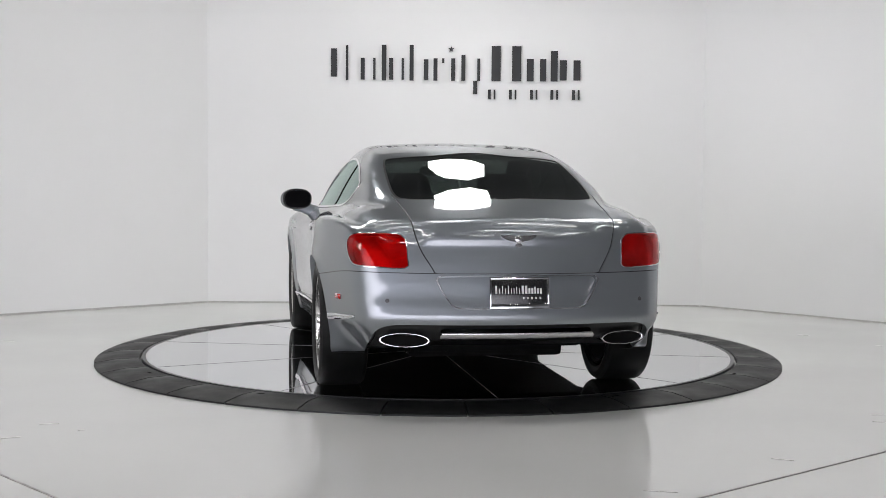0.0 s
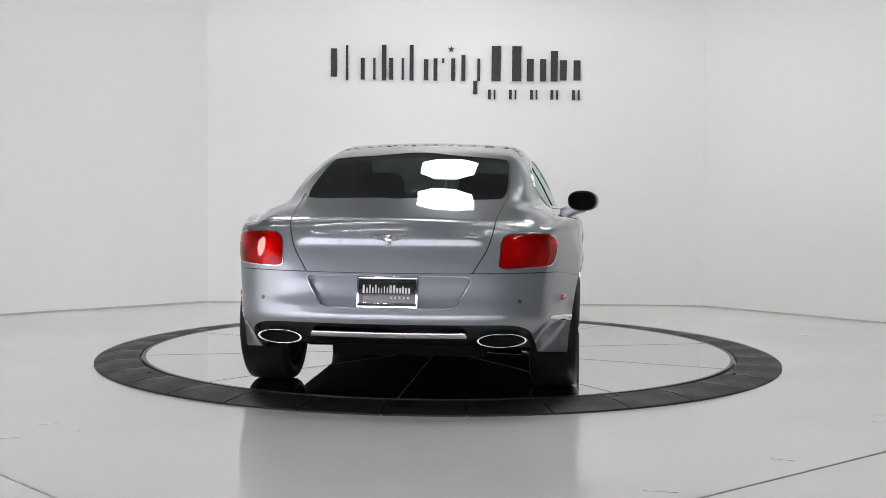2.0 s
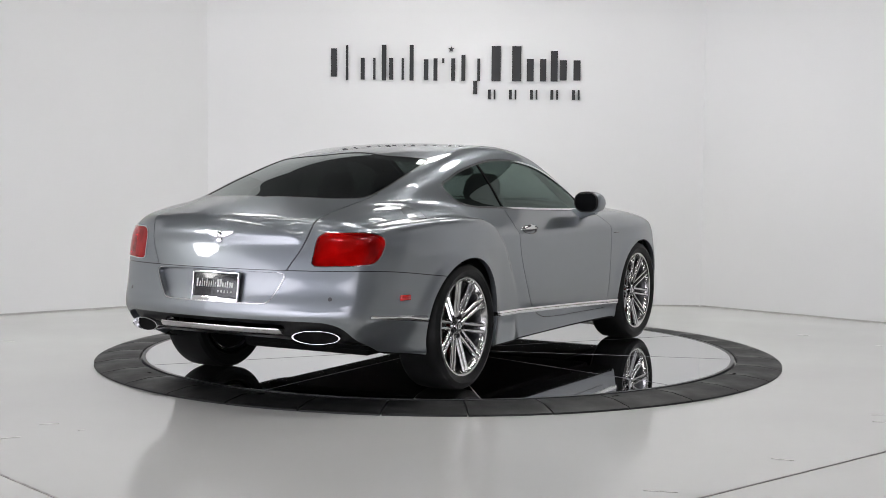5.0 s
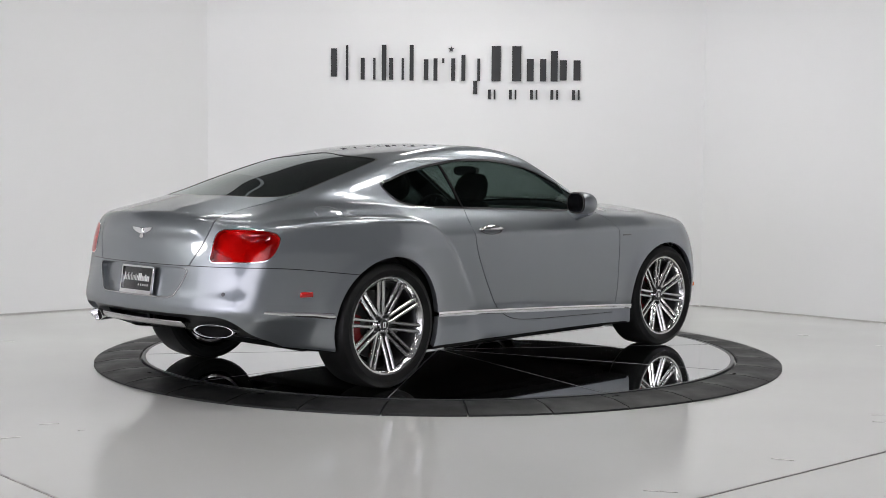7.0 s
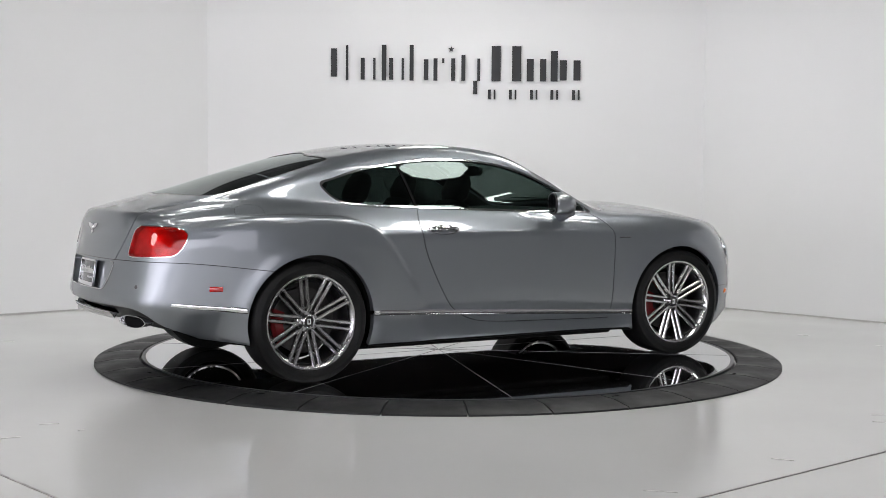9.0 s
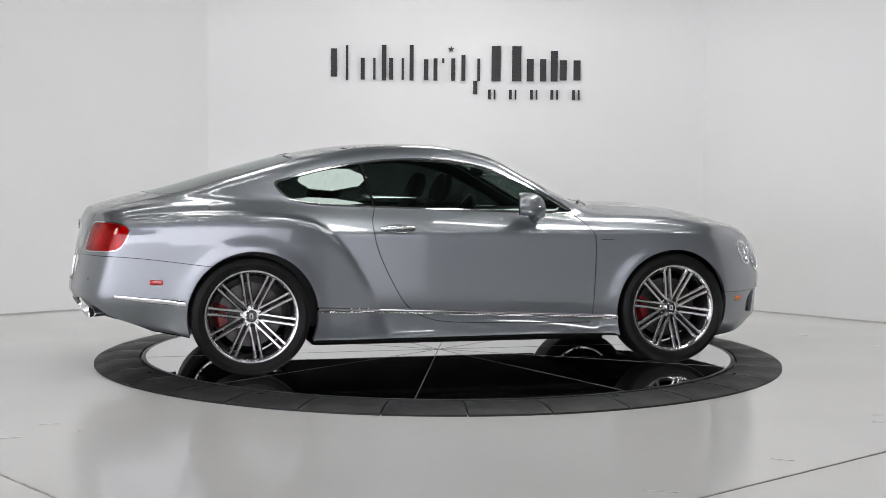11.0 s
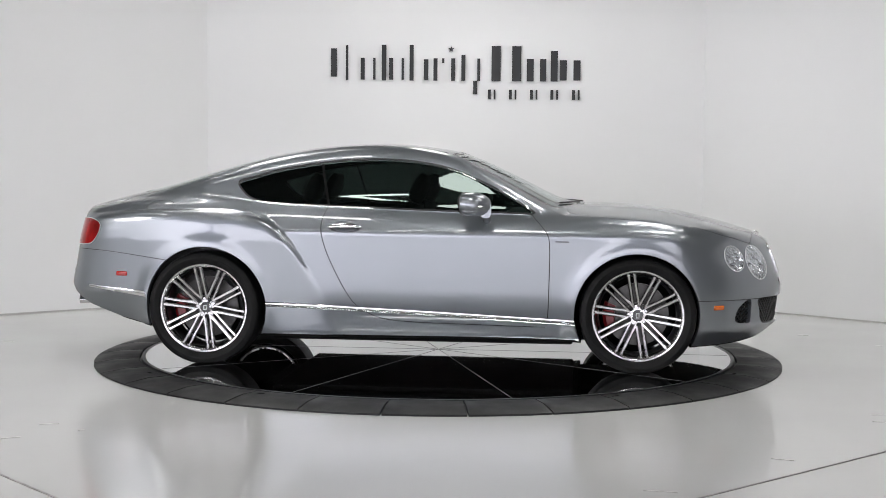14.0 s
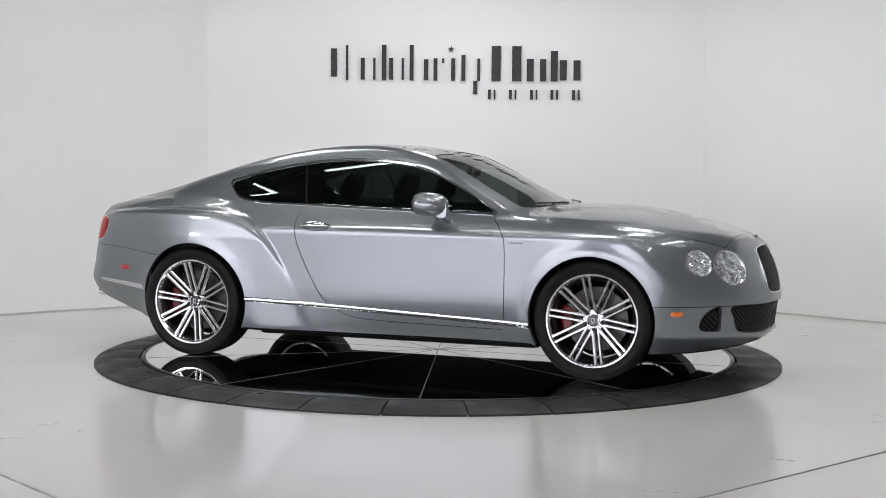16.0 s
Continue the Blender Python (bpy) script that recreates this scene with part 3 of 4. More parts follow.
DOOR = outline([(-0.60, 1.00), (-0.622, 0.905), (-0.583, 0.731), (-0.459, 0.482), (-0.371, 0.379), (-0.228, 0.314), (0.0, 0.293), (0.4, 0.285), (0.77, 0.281), (0.812, 0.30),
                (0.824, 0.55), (0.824, 0.807), (0.795, 0.885), (0.73, 0.955), (0.66, 1.01), (0.4, 1.06), (0.0, 1.08), (-0.4, 1.08), (-0.57, 1.06)], n=6)
LAMP = outline([(0.515, 0.758), (0.525, 0.80), (0.555, 0.885), (0.60, 0.917), (0.70, 0.925), (0.95, 0.922), (1.055, 0.905), (1.085, 0.88), (1.07, 0.83), (1.02, 0.778), (0.95, 0.757),
                (0.75, 0.750), (0.57, 0.747)], n=6)
VALANCE = outline([(0.0, 0.463), (0.3, 0.463), (0.58, 0.462), (0.67, 0.453), (0.725, 0.425), (0.745, 0.37), (0.75, 0.28), (0.70, 0.1), (0.3, 0.05), (-0.3, 0.05), (-0.6, 0.3), (-0.3, 0.463)], n=6)
GRILLE = outline([(-0.2, 0.80), (0.1, 0.800), (0.22, 0.795), (0.285, 0.775), (0.305, 0.72), (0.305, 0.58), (0.285, 0.53), (0.22, 0.512), (0.1, 0.51), (-0.2, 0.51)], n=6)
VENT_OUT = outline([(0.755, 0.415), (0.70, 0.452), (0.668, 0.45), (0.66, 0.38), (0.655, 0.31), (0.70, 0.305), (0.765, 0.318), (0.775, 0.36)], n=6)
VENT_IN = outline([(0.595, 0.452), (0.35, 0.452), (0.0, 0.452), (-0.3, 0.40), (-0.1, 0.28), (0.3, 0.275), (0.47, 0.283), (0.545, 0.305), (0.58, 0.38)], n=6)
BONNET = outline([(1.04, -0.3), (1.04, 0.1), (1.01, 0.4), (0.93, 0.615), (0.99, 0.745), (1.18, 0.825), (1.40, 0.85), (1.63, 0.84), (1.85, 0.755), (1.99, 0.645), (2.085, 0.55), (2.105, 0.48), (2.13, 0.30), (2.14, 0.1), (2.14, -0.1)], n=6)
SCREEN_F = outline([(1.0, -0.3), (1.0, 0.1), (0.965, 0.38), (0.885, 0.58), (0.82, 0.622), (0.70, 0.60), (0.40, 0.556), (0.215, 0.53), (0.19, 0.47), (0.215, 0.25), (0.23, -0.1)], n=6)
SCREEN_R = outline([(-1.99, -0.3), (-1.99, 0.1), (-1.94, 0.38), (-1.86, 0.52), (-1.79, 0.56), (-1.62, 0.575), (-1.30, 0.565), (-1.10, 0.545), (-1.06, 0.50), (-1.085, 0.25), (-1.095, -0.1)], n=6)
LID_Y = curve((0.60, 0.39), (0.722, 0.432), (0.85, 0.505), (0.95, 0.535), (1.01, 0.545), (1.07, 0.562), (1.12, 0.58))
BUMP_R = curve((-2.6, 0.722), (-2.14, 0.722), (-1.6, 0.667))
HL = [((1.967, 0.748, 0.714), 0.083), ((2.123, 0.572, 0.682), 0.111)]
HL_ALONG = np.array([0.70, -0.60, -0.39])
HL = [(settle(np.array([c]))[0], r) for c, r in HL]
STRIP = curve((-1.0, 0.398), (0.0, 0.357), (1.0, 0.314))

skin = Skin(*raw_shell())
hi_y = lambda p: np.abs(p[:, 1])
for hub_x, arch_x, radius in ((AXLE_R, -1.362, 0.395), (AXLE_F, 1.366, 0.386)):
    skin.cut(lambda p: np.where(hi_y(p) > 0.45, np.hypot(p[:, 0] - arch_x, p[:, 2] - HUB_Z) - radius, 9.0), "wheel_opening")
win_at = lambda p: np.where((hi_y(p) > 0.3) & (p[:, 2] > 0.9), inside(WIN, p[:, 0], p[:, 2]), 9.0)
skin.cut(lambda p: win_at(p) - 0.006, "window_trim")
skin.cut(lambda p: win_at(p) + 0.006, "side_window", ("window_trim",))
skin.band(lambda p: (p[:, 0] + 0.628) + (p[:, 2] - 1.16) * 0.25, lambda p: 0.008, lambda p: -1.0, "pillar_trim", "side_window")
skin.cut(at_xy(SCREEN_F, 0.98), "screen_seal")
skin.cut(lambda p: at_xy(SCREEN_F, 0.98)(p) + 0.012, "windshield", ("screen_seal",))
skin.cut(at_xy(SCREEN_R, 0.98), "screen_seal")
skin.cut(lambda p: at_xy(SCREEN_R, 0.98)(p) + 0.012, "rear_window", ("screen_seal",))
lamp_at = lambda p: np.where((p[:, 0] < -1.95) & (hi_y(p) > 0.45), inside(LAMP, hi_y(p) + p[:, 0] + 2.315 - 0.03 * (hi_y(p) < 0.6), p[:, 2]), 9.0)
skin.cut(lambda p: lamp_at(p) - 0.002, "lamp_trim")
skin.cut(lambda p: lamp_at(p) + 0.003, "tail_lamp", ("lamp_trim",))
for c, r in HL:
    def ball(p, k=0.0):
        """An oval, longer along the lamp's own slant."""
        d = np.stack([p[:, 0], hi_y(p), p[:, 2]], -1) - c
        return np.sqrt((d * d).sum(1) - 0.25 * (d @ HL_ALONG) ** 2) - r - k

    skin.cut(ball, "headlamp_bezel")
    skin.cut(lambda p: ball(p, -0.005), "headlamp_hole", ("headlamp_bezel",))
wide = lambda p, h: np.where(hi_y(p) > 0.5, h, 9.0)
skin.band(lambda p: p[:, 2] - 0.466 + (p[:, 0] + 1.97) * 0.1, lambda p: 0.006 + 0.022 * (p[:, 0] + 2.18), lambda p: wide(p, np.abs(p[:, 0] + 1.97) - 0.212), "side_trim")
skin.band(lambda p: p[:, 2] - STRIP(p[:, 0]), lambda p: 0.0125, lambda p: wide(p, np.abs(p[:, 0]) - 0.985), "sill_strip")
skin.cut(at_yz(GRILLE, True), "grille_frame")
skin.cut(lambda p: at_yz(GRILLE, True)(p) + 0.006, "grille_hole", ("grille_frame",))
skin.cut(at_yz(VENT_OUT, True), "vent_hole")
skin.cut(at_yz(VENT_IN, True), "vent_hole")
skin.cut(lambda p: p[:, 2] - BELLY(p[:, 0]) - np.where(np.abs(p[:, 0]) < 1.0, 0.020, 0.012), "belly")
skin.cut(at_yz(PLATE_BAY, False), "plate_bay")
# the painted bay edge's highlight, put in as a thin strip of bright metal
skin.cut(lambda p: np.maximum(at_yz(PLATE_BAY, False)(p) - 0.0045, p[:, 2] - 0.712), "bay_lip")
skin.cut(at_yz(VALANCE, False), "valance", ("body", "belly"))
skin.band(lambda p: p[:, 2] - 0.402, lambda p: 0.0165, lambda p: np.where(p[:, 0] < -2, hi_y(p) - 0.405, 9.0), "diffuser_bar", "valance")
skin.cut(at_xz(DOOR), "door", gap=0.0028)
skin.cut(at_xy(BONNET, 0.6), "bonnet", gap=0.0018)
skin.band(lambda p: np.linalg.norm((p - np.array([-1.70, -0.80, 1.0])) * [0.8, 1.0, 1.0], axis=1) - 0.072, lambda p: 0.0013, lambda p: -1.0, "gap")
skin.cut(lambda p: np.where(p[:, 0] < -1.7, np.maximum(np.maximum(hi_y(p) - LID_Y(p[:, 2]), 0.722 - p[:, 2]), p[:, 0] + 1.72), 9.0), "boot_lid", gap=0.0035)
skin.cut(lambda p: np.maximum(p[:, 2] - BUMP_R(p[:, 0]), p[:, 0] + 1.36), "rear_bumper", gap=0.0022)
skin.cut(lambda p: np.maximum(p[:, 2] - (0.462 - 0.02 * (p[:, 0] - 1.77)), 1.366 - p[:, 0]), "front_bumper", gap=0.0022)



def crowned(data, mid, half, amount=0.4):
    """Strip data whose normals fan out across its width, as on a rounded bar."""
    p, f, n = data
    if len(p):
        n = n + np.array([0, 0, 1.0]) * (amount * np.clip((p[:, 2] - mid(p)) / half, -1, 1))[:, None]
        n = n / np.linalg.norm(n, axis=1, keepdims=True)
    return p, f, n


panel("body_shell", skin.take("body"), PAINT, car, "silver metallic painted shell", depth=0.03)
panel("panel_seal", skin.take("gap"), BLACK, car, "dark gap between the panels", lift=-0.006, depth=0.0)
panel("floor_pan", skin.take("belly"), DARK, car, "black underbody", depth=0.0)
panel("plate_bay", skin.take("plate_bay"), PAINT, car, "recessed bay for the rear plate", lift=-0.032, depth=-0.032)
panel("bay_lip", skin.take("bay_lip"), ALLOY, car, "plate bay edge, its highlight put in as a bright metal strip", lift=0.004, depth=0.012)
panel("bonnet", skin.take("bonnet"), PAINT, car)
panel("boot_lid", skin.take("boot_lid"), PAINT, car)
panel("rear_bumper", skin.take("rear_bumper"), PAINT, car, depth=0.03)
panel("front_bumper", skin.take("front_bumper"), PAINT, car, depth=0.03)
panel("valance", skin.take("valance"), BLACK, car, "black lower rear valance", lift=-0.035, depth=0.0)
panel("diffuser_bar", crowned(skin.take("diffuser_bar"), lambda p: 0.402, 0.0165, 0.8), ALLOY, car, "bright bar across the valance", lift=0.006, depth=0.03)
panel("windshield", skin.take("windshield"), WINDSHIELD, car, "clear laminated windshield", lift=-0.003, depth=0.0)
panel("rear_window", skin.take("rear_window"), REAR_GLASS, car, "dark tinted rear window", lift=-0.003, depth=0.0)
panel("screen_seal", skin.take("screen_seal"), BLACK, car, "black glass seal", depth=0.012)
for side in (-1, 1):
    door = panel("door", skin.take("door", side), PAINT, car, depth=0.02)
    panel("window_trim", skin.take("window_trim", side), CHROME, car, "chrome window surround", lift=0.004, depth=0.016)
    p, f, n = skin.take("side_window", side)
    for k in (-1, 1):
        ff = [g for g in f if k * (sum(p[i][0] for i in g) / len(g) + 0.628 + (sum(p[i][2] for i in g) / len(g) - 1.16) * 0.25) > 0]
        used = sorted({i for g in ff for i in g})
        idx = {i: j for j, i in enumerate(used)}
        panel("side_window", (p[used], [tuple(idx[i] for i in g) for g in ff], n[used]), GLASS, car, "dark tinted side window", lift=-0.004, depth=0.0)
    panel("pillar_trim", skin.take("pillar_trim", side), DARK, car, "black window divider", depth=0.01)
    lamp = panel("tail_lamp", skin.take("tail_lamp", side), LAMP_LENS, car, "glossy red tail lamp", lift=0.003, depth=0.0)
    panel("lamp_reflector", skin.take("tail_lamp", side), LAMP_BACK, lamp, "bright faceted reflector", lift=-0.03, depth=-0.03)
    panel("lamp_trim", skin.take("lamp_trim", side), CHROME, lamp, "thin chrome lamp surround", lift=0.004, depth=0.012)
    panel("side_trim", crowned(skin.take("side_trim", side), lambda p: 0.466 - (p[:, 0] + 1.97) * 0.1, 0.014), CHROME, car, "chrome bumper strip", lift=0.006, depth=0.012)
    panel("sill_strip", crowned(skin.take("sill_strip", side), lambda p: STRIP(p[:, 0]), 0.0125), CHROME, car, "chrome sill strip", lift=0.007, depth=0.014)


def lining(name, tags, keep, material, lift, label):
    """A dark inner skin behind the outer one."""
    faces = [f for f, g in zip(skin.f, skin.tag) if g in tags and keep(skin.v[list(f)].mean(0))]
    used = sorted({k for f in faces for k in f})
    idx = {k: i for i, k in enumerate(used)}
    p = skin.v[used]
    n = slope(p)
    return add_mesh(name, p + n * lift, [tuple(idx[k] for k in f) for f in faces], material, car, label, True, n)


lining("headliner", ("body", "gap", "boot_lid", "bonnet", "door"), lambda c: -2.05 < c[0] < 1.1 and c[2] > 0.95, LEATHER, -0.022, "dark cabin lining")
lining("grille_backing", ("grille_hole", "vent_hole"), lambda c: True, DARK, -0.07, "dark space behind the grilles")
panel("grille_frame", skin.take("grille_frame"), CHROME, car, "chrome-edged radiator surround", lift=0.008, depth=0.03)


def nose_points(y, z):
    """Points on the front of the skin at given y and z."""
    a, b = np.full(y.shape, 1.4), np.full(y.shape, 2.7)
    for _ in range(30):
        mid = (a + b) / 2
        neg = shell(np.stack([mid, y, z], -1)) < 0
        a, b = np.where(neg, mid, a), np.where(neg, b, mid)
    return np.stack([a, y, z], -1)


def lattice(name, poly, sy, pitch, width, lift, material, label):
    """Crossed flat bars that fill an opening of the front."""
    bm = bmesh.new()
    lo, hi = poly.min(0), poly.max(0)
    for s in (-1, 1):
        k0, k1 = lo[1] - (hi[0] if s > 0 else -lo[0]), hi[1] - (lo[0] if s > 0 else -hi[0])
        for k in np.arange(math.floor(k0 / pitch), math.ceil(k1 / pitch) + 1) * pitch:
            y = np.linspace(lo[0], hi[0], 60)
            z = k + s * y
            ok = inside(poly, y, z) < -0.002
            p = nose_points(sy * y, z)
            n = slope(p)
            prev = None
            for i in range(60):
                if not ok[i]:
                    prev = None
                    continue
                along = np.array([0, sy, s]) / math.sqrt(2)
                across = np.cross(n[i], along)
                q = p[i] + n[i] * (lift + 0.002 * s)
                ring = [bm.verts.new(q + across * (width * e) + n[i] * d) for e, d in ((-0.5, -0.006), (-0.5, 0), (0.5, 0), (0.5, -0.006))]
                if prev:
                    for j in range(4):
                        bm.faces.new((prev[j], ring[j], ring[(j + 1) % 4], prev[(j + 1) % 4]))
                prev = ring
    bmesh.ops.recalc_face_normals(bm, faces=bm.faces)
    return part(name, bm, material, car, label)


for sy in (-1, 1):
    lattice("vent_mesh", VENT_OUT, sy, 0.030, 0.008, -0.02, BLACK, "dark lattice in the side intake")
    lattice("vent_mesh", VENT_IN[VENT_IN[:, 0] > -0.02], sy, 0.030, 0.008, -0.02, BLACK, "dark lattice in the lower intake")
    lattice("grille_mesh", GRILLE[GRILLE[:, 0] > -0.02], sy, 0.026, 0.007, -0.012, RIM_DARK, "dark metal lattice grille")


# ---- wheels ----
def build_wheel():
    bm = bmesh.new()
    lathe(bm, [(0.262, -0.12), (0.255, -0.10), (0.245, 0.02), (0.252, 0.085), (0.262, 0.108), (0.272, 0.118), (0.282, 0.120), (0.286, 0.114), (0.284, 0.10)], 72)
    wheel = part("wheel", bm, ALLOY, car, "large bright alloy wheel", smooth=30)
    bm = bmesh.new()
    lathe(bm, [(0.276, -0.112), (0.285, -0.128), (0.315, -0.138), (0.345, -0.130), (0.358, -0.112), (0.362, -0.07), (0.363, 0.0), (0.362, 0.07), (0.358, 0.110), (0.352, 0.122),
               (0.342, 0.130), (0.325, 0.136), (0.322, 0.1375), (0.318, 0.1365), (0.300, 0.132), (0.288, 0.124), (0.282, 0.112)], 96)
    part("tyre", bm, TYRE, wheel, "low-profile black tyre", smooth=24)
    bm = bmesh.new()
    lathe(bm, [(0.25, -0.12), (0.238, 0.0), (0.242, 0.075), (0.25, 0.09)], 72)
    part("barrel", bm, GUNMETAL, wheel, "dark inner barrel", smooth=30)
    bm = bmesh.new()
    r = lathe(bm, [(0.06, -0.03), (0.195, -0.03), (0.195, -0.004), (0.075, -0.004), (0.072, 0.03), (0.02, 0.03)], 60)
    part("brake_disc", bm, BRAKE, wheel, "steel brake disc", smooth=30)
    # dark disc added to close the barrel, as the shade inside the wheel
    bm = bmesh.new()
    rings = lathe(bm, [(0.238, -0.105), (0.20, -0.098), (0.05, -0.095)], 48)
    bm.faces.new(rings[-1])
    part("wheel_backing", bm, DARK, wheel, "dark disc added behind the brake as the shade inside the wheel", smooth=30)
    first = None
    for k in range(10):
        for s in (-1, 1):
            m = pose(0, 0, 0, 0, 0, 36 * k + 27.6)
            if (first is None) or s not in first:
                bm = bmesh.new()
                # one limb of a twin spoke: inner and outer ends (radius, offset, half width, face height, depth)
                rows = [(0.050, 0.0175, 0.0105, 0.070, 0.03), (0.075, 0.0185, 0.0115, 0.074, 0.035), (0.12, 0.0180, 0.0110, 0.082, 0.035), (0.19, 0.0180, 0.0115, 0.096, 0.03),
                        (0.245, 0.0185, 0.0120, 0.106, 0.025), (0.268, 0.0190, 0.0135, 0.112, 0.02)]
                prev = None
                for rr, off, hw, h, d in rows:
                    y0, y1 = s * off - hw, s * off + hw
                    ring = [bm.verts.new((rr, y0, h - d)), bm.verts.new((rr, y0, h - 0.008)), bm.verts.new((rr, y0 + 0.006, h)), bm.verts.new((rr, y1 - 0.006, h)),
                            bm.verts.new((rr, y1, h - 0.008)), bm.verts.new((rr, y1, h - d))]
                    if prev:
                        for i in range(6):
                            bm.faces.new((prev[i], ring[i], ring[(i + 1) % 6], prev[(i + 1) % 6]))
                    else:
                        bm.faces.new(ring)
                    prev = ring
                bm.faces.new(prev[::-1])
                bmesh.ops.recalc_face_normals(bm, faces=bm.faces)
                ob = part("spoke", bm, ALLOY, wheel, smooth=25)
                ob.matrix_basis = m
                first = first or {}
                first[s] = ob
            else:
                ob = new("spoke", first[s].data)
                ob.parent = wheel
                ob.matrix_basis = m
    bm = bmesh.new()
    rings = lathe(bm, [(0.068, 0.03), (0.068, 0.060), (0.064, 0.064), (0.040, 0.064)], 40)
    bm.faces.new(rings[-1])
    part("hub", bm, ALLOY, wheel, smooth=30)
    bm = bmesh.new()
    rings = lathe(bm, [(0.036, 0.068), (0.036, 0.080), (0.033, 0.083)], 32)
    bm.faces.new(rings[-1])
    part("hub_cap", bm, PLATE, wheel, "black round hub cap", smooth=30)
    bm = bmesh.new()
    lathe(bm, [(0.037, 0.068), (0.037, 0.082), (0.031, 0.085), (0.030, 0.083)], 32)
    part("cap_ring", bm, CHROME, wheel, smooth=30)
    bm = bmesh.new()
    for bx, by, bw, bh in ((-0.008, 0, 0.005, 0.032), (0.008, 0, 0.005, 0.032), (0, 0.0135, 0.012, 0.005), (0, -0.0135, 0.012, 0.005)):
        box(bm, (bw, bh, 0.003), pose(bx, by, 0.0845), 0.001)
    part("cap_emblem", bm, WHITE_INK, wheel, "plain pale emblem frame")
    nut = None
    for k in range(5):
        a = radians(72 * k - 12)
        if nut is None:
            bm = bmesh.new()
            rings = lathe(bm, [(0.0125, 0.066), (0.0125, 0.079), (0.009, 0.082)], 8)
            bm.faces.new(rings[-1])
            nut = part("lug_nut", bm, BLACK, wheel, smooth=30)
            ob = nut
        else:
            ob = new("lug_nut", nut.data)
            ob.parent = wheel
        ob.matrix_basis = pose(0.056 * math.cos(a), 0.056 * math.sin(a), 0)
    # red caliper: an arc block straddling the disc
    bm = bmesh.new()
    rows = []
    for k in range(9):
        a = radians(158 + 6 * k)
        rows.append([bm.verts.new((r * math.cos(a), r * math.sin(a), z)) for r, z in ((0.140, 0.005), (0.145, 0.034), (0.195, 0.036), (0.215, 0.02), (0.215, -0.05), (0.140, -0.05))])
    for a, b in zip(rows, rows[1:]):
        for k in range(6):
            bm.faces.new((a[k], b[k], b[(k + 1) % 6], a[(k + 1) % 6]))
    bm.faces.new(rows[0])
    bm.faces.new(rows[-1])
    bmesh.ops.recalc_face_normals(bm, faces=bm.faces)
    part("caliper", bm, RED, wheel, "red brake caliper", smooth=30)
    return wheel


wheel = build_wheel()
wheel.matrix_basis = pose(AXLE_R, -0.832, HUB_Z, 90, 0, 0)
for wx, sy, spin in ((AXLE_F, -1, 0), (AXLE_R, 1, 10), (AXLE_F, 1, 20)):
    copy_thing(wheel, pose(wx, sy * 0.832, HUB_Z, -90 * sy, 0, 0) @ pose(0, 0, 0, 0, 0, spin))
for wx in (AXLE_R, AXLE_F):
    for sy in (-1, 1):
        bm = bmesh.new()
        rows = []
        for k in range(25):
            a = radians(-13 + 206 * k / 24)
            rows.append([bm.verts.new((wx + 0.425 * math.cos(a), sy * y, HUB_Z + 0.425 * math.sin(a))) for y in (0.50, 0.83)])
        for a, b in zip(rows, rows[1:]):
            bm.faces.new((a[0], b[0], b[1], a[1]))
        bm.faces.new([r[0] for r in rows])
        part("wheel_liner", bm, DARK, car, "black wheel well liner")

bm = bmesh.new()
box(bm, (1.95, 1.46, 0.06), pose(0, 0, 0.178), 0.02)
box(bm, (0.5, 0.9, 0.10), pose(-1.35, 0, 0.23), 0.03)
box(bm, (0.7, 1.0, 0.08), pose(1.35, 0, 0.19), 0.03)
part("underbody", bm, DARK, car, "black underbody trays")


# ---- lamps, mirrors, fittings ----
def frame_on(point, up=(0, 0, 1)):
    """A pose on the skin at a point, local z along the outward normal."""
    p = settle(np.array([point], float))[0]
    n = Vector(slope(p[None])[0])
    x = Vector(up).cross(n).normalized()
    y = n.cross(x)
    m = Matrix((x, y, n)).transposed().to_4x4()
    m.translation = p
    return m


facets = random.Random(3)
for sy in (-1, 1):
    for c, r in HL:
        along = Vector((HL_ALONG[0], sy * HL_ALONG[1], HL_ALONG[2]))
        m = frame_on((c[0], sy * c[1], c[2]))
        m = frame_on((c[0], sy * c[1], c[2]), m.col[2].to_3d().cross(along)) @ Matrix.Diagonal((1.12, 1.0, 1.0, 1.0))
        bm = bmesh.new()
        rings = lathe(bm, [(r * 1.0, -0.004), (r * 0.93, -0.012), (r * 0.80, -0.035), (r * 0.45, -0.055), (0.0005, -0.06)], 22, m)
        bowl = part("headlamp", bm, JEWEL, car, "round jewelled headlamp")
        bm = bmesh.new()
        for row in range(-4, 5):
            v = row * r * 0.205
            wide_half = math.sqrt(max(0.0, (0.90 * r) ** 2 - v * v))
            count = max(1, int(wide_half * 2 / (r * 0.34)))
            for k in range(count):
                u = (k + 0.5 - count / 2) * 2 * wide_half / count
                deep = -0.012 - 0.022 * (1 - (u * u + v * v) / (r * r))
                box(bm, (1.7 * wide_half / count, r * 0.165, 0.010), m @ pose(u, v, deep, facets.uniform(-32, 18), facets.uniform(-20, 20), 0), 0.0025)
        part("reflector", bm, JEWEL, bowl)
        bm = bmesh.new()
        rings = lathe(bm, [(r * 0.98, -0.003), (r * 0.8, 0.008), (r * 0.5, 0.016), (r * 0.2, 0.020), (0.0005, 0.0205)], 32, m)
        part("lens", bm, CLEAR, bowl, "clear domed lens", smooth=60)
for sy in (-1, 1):
    panel("headlamp_bezel", skin.take("headlamp_bezel", sy), CHROME, car, "chrome lamp bezel", lift=0.005, depth=0.02)


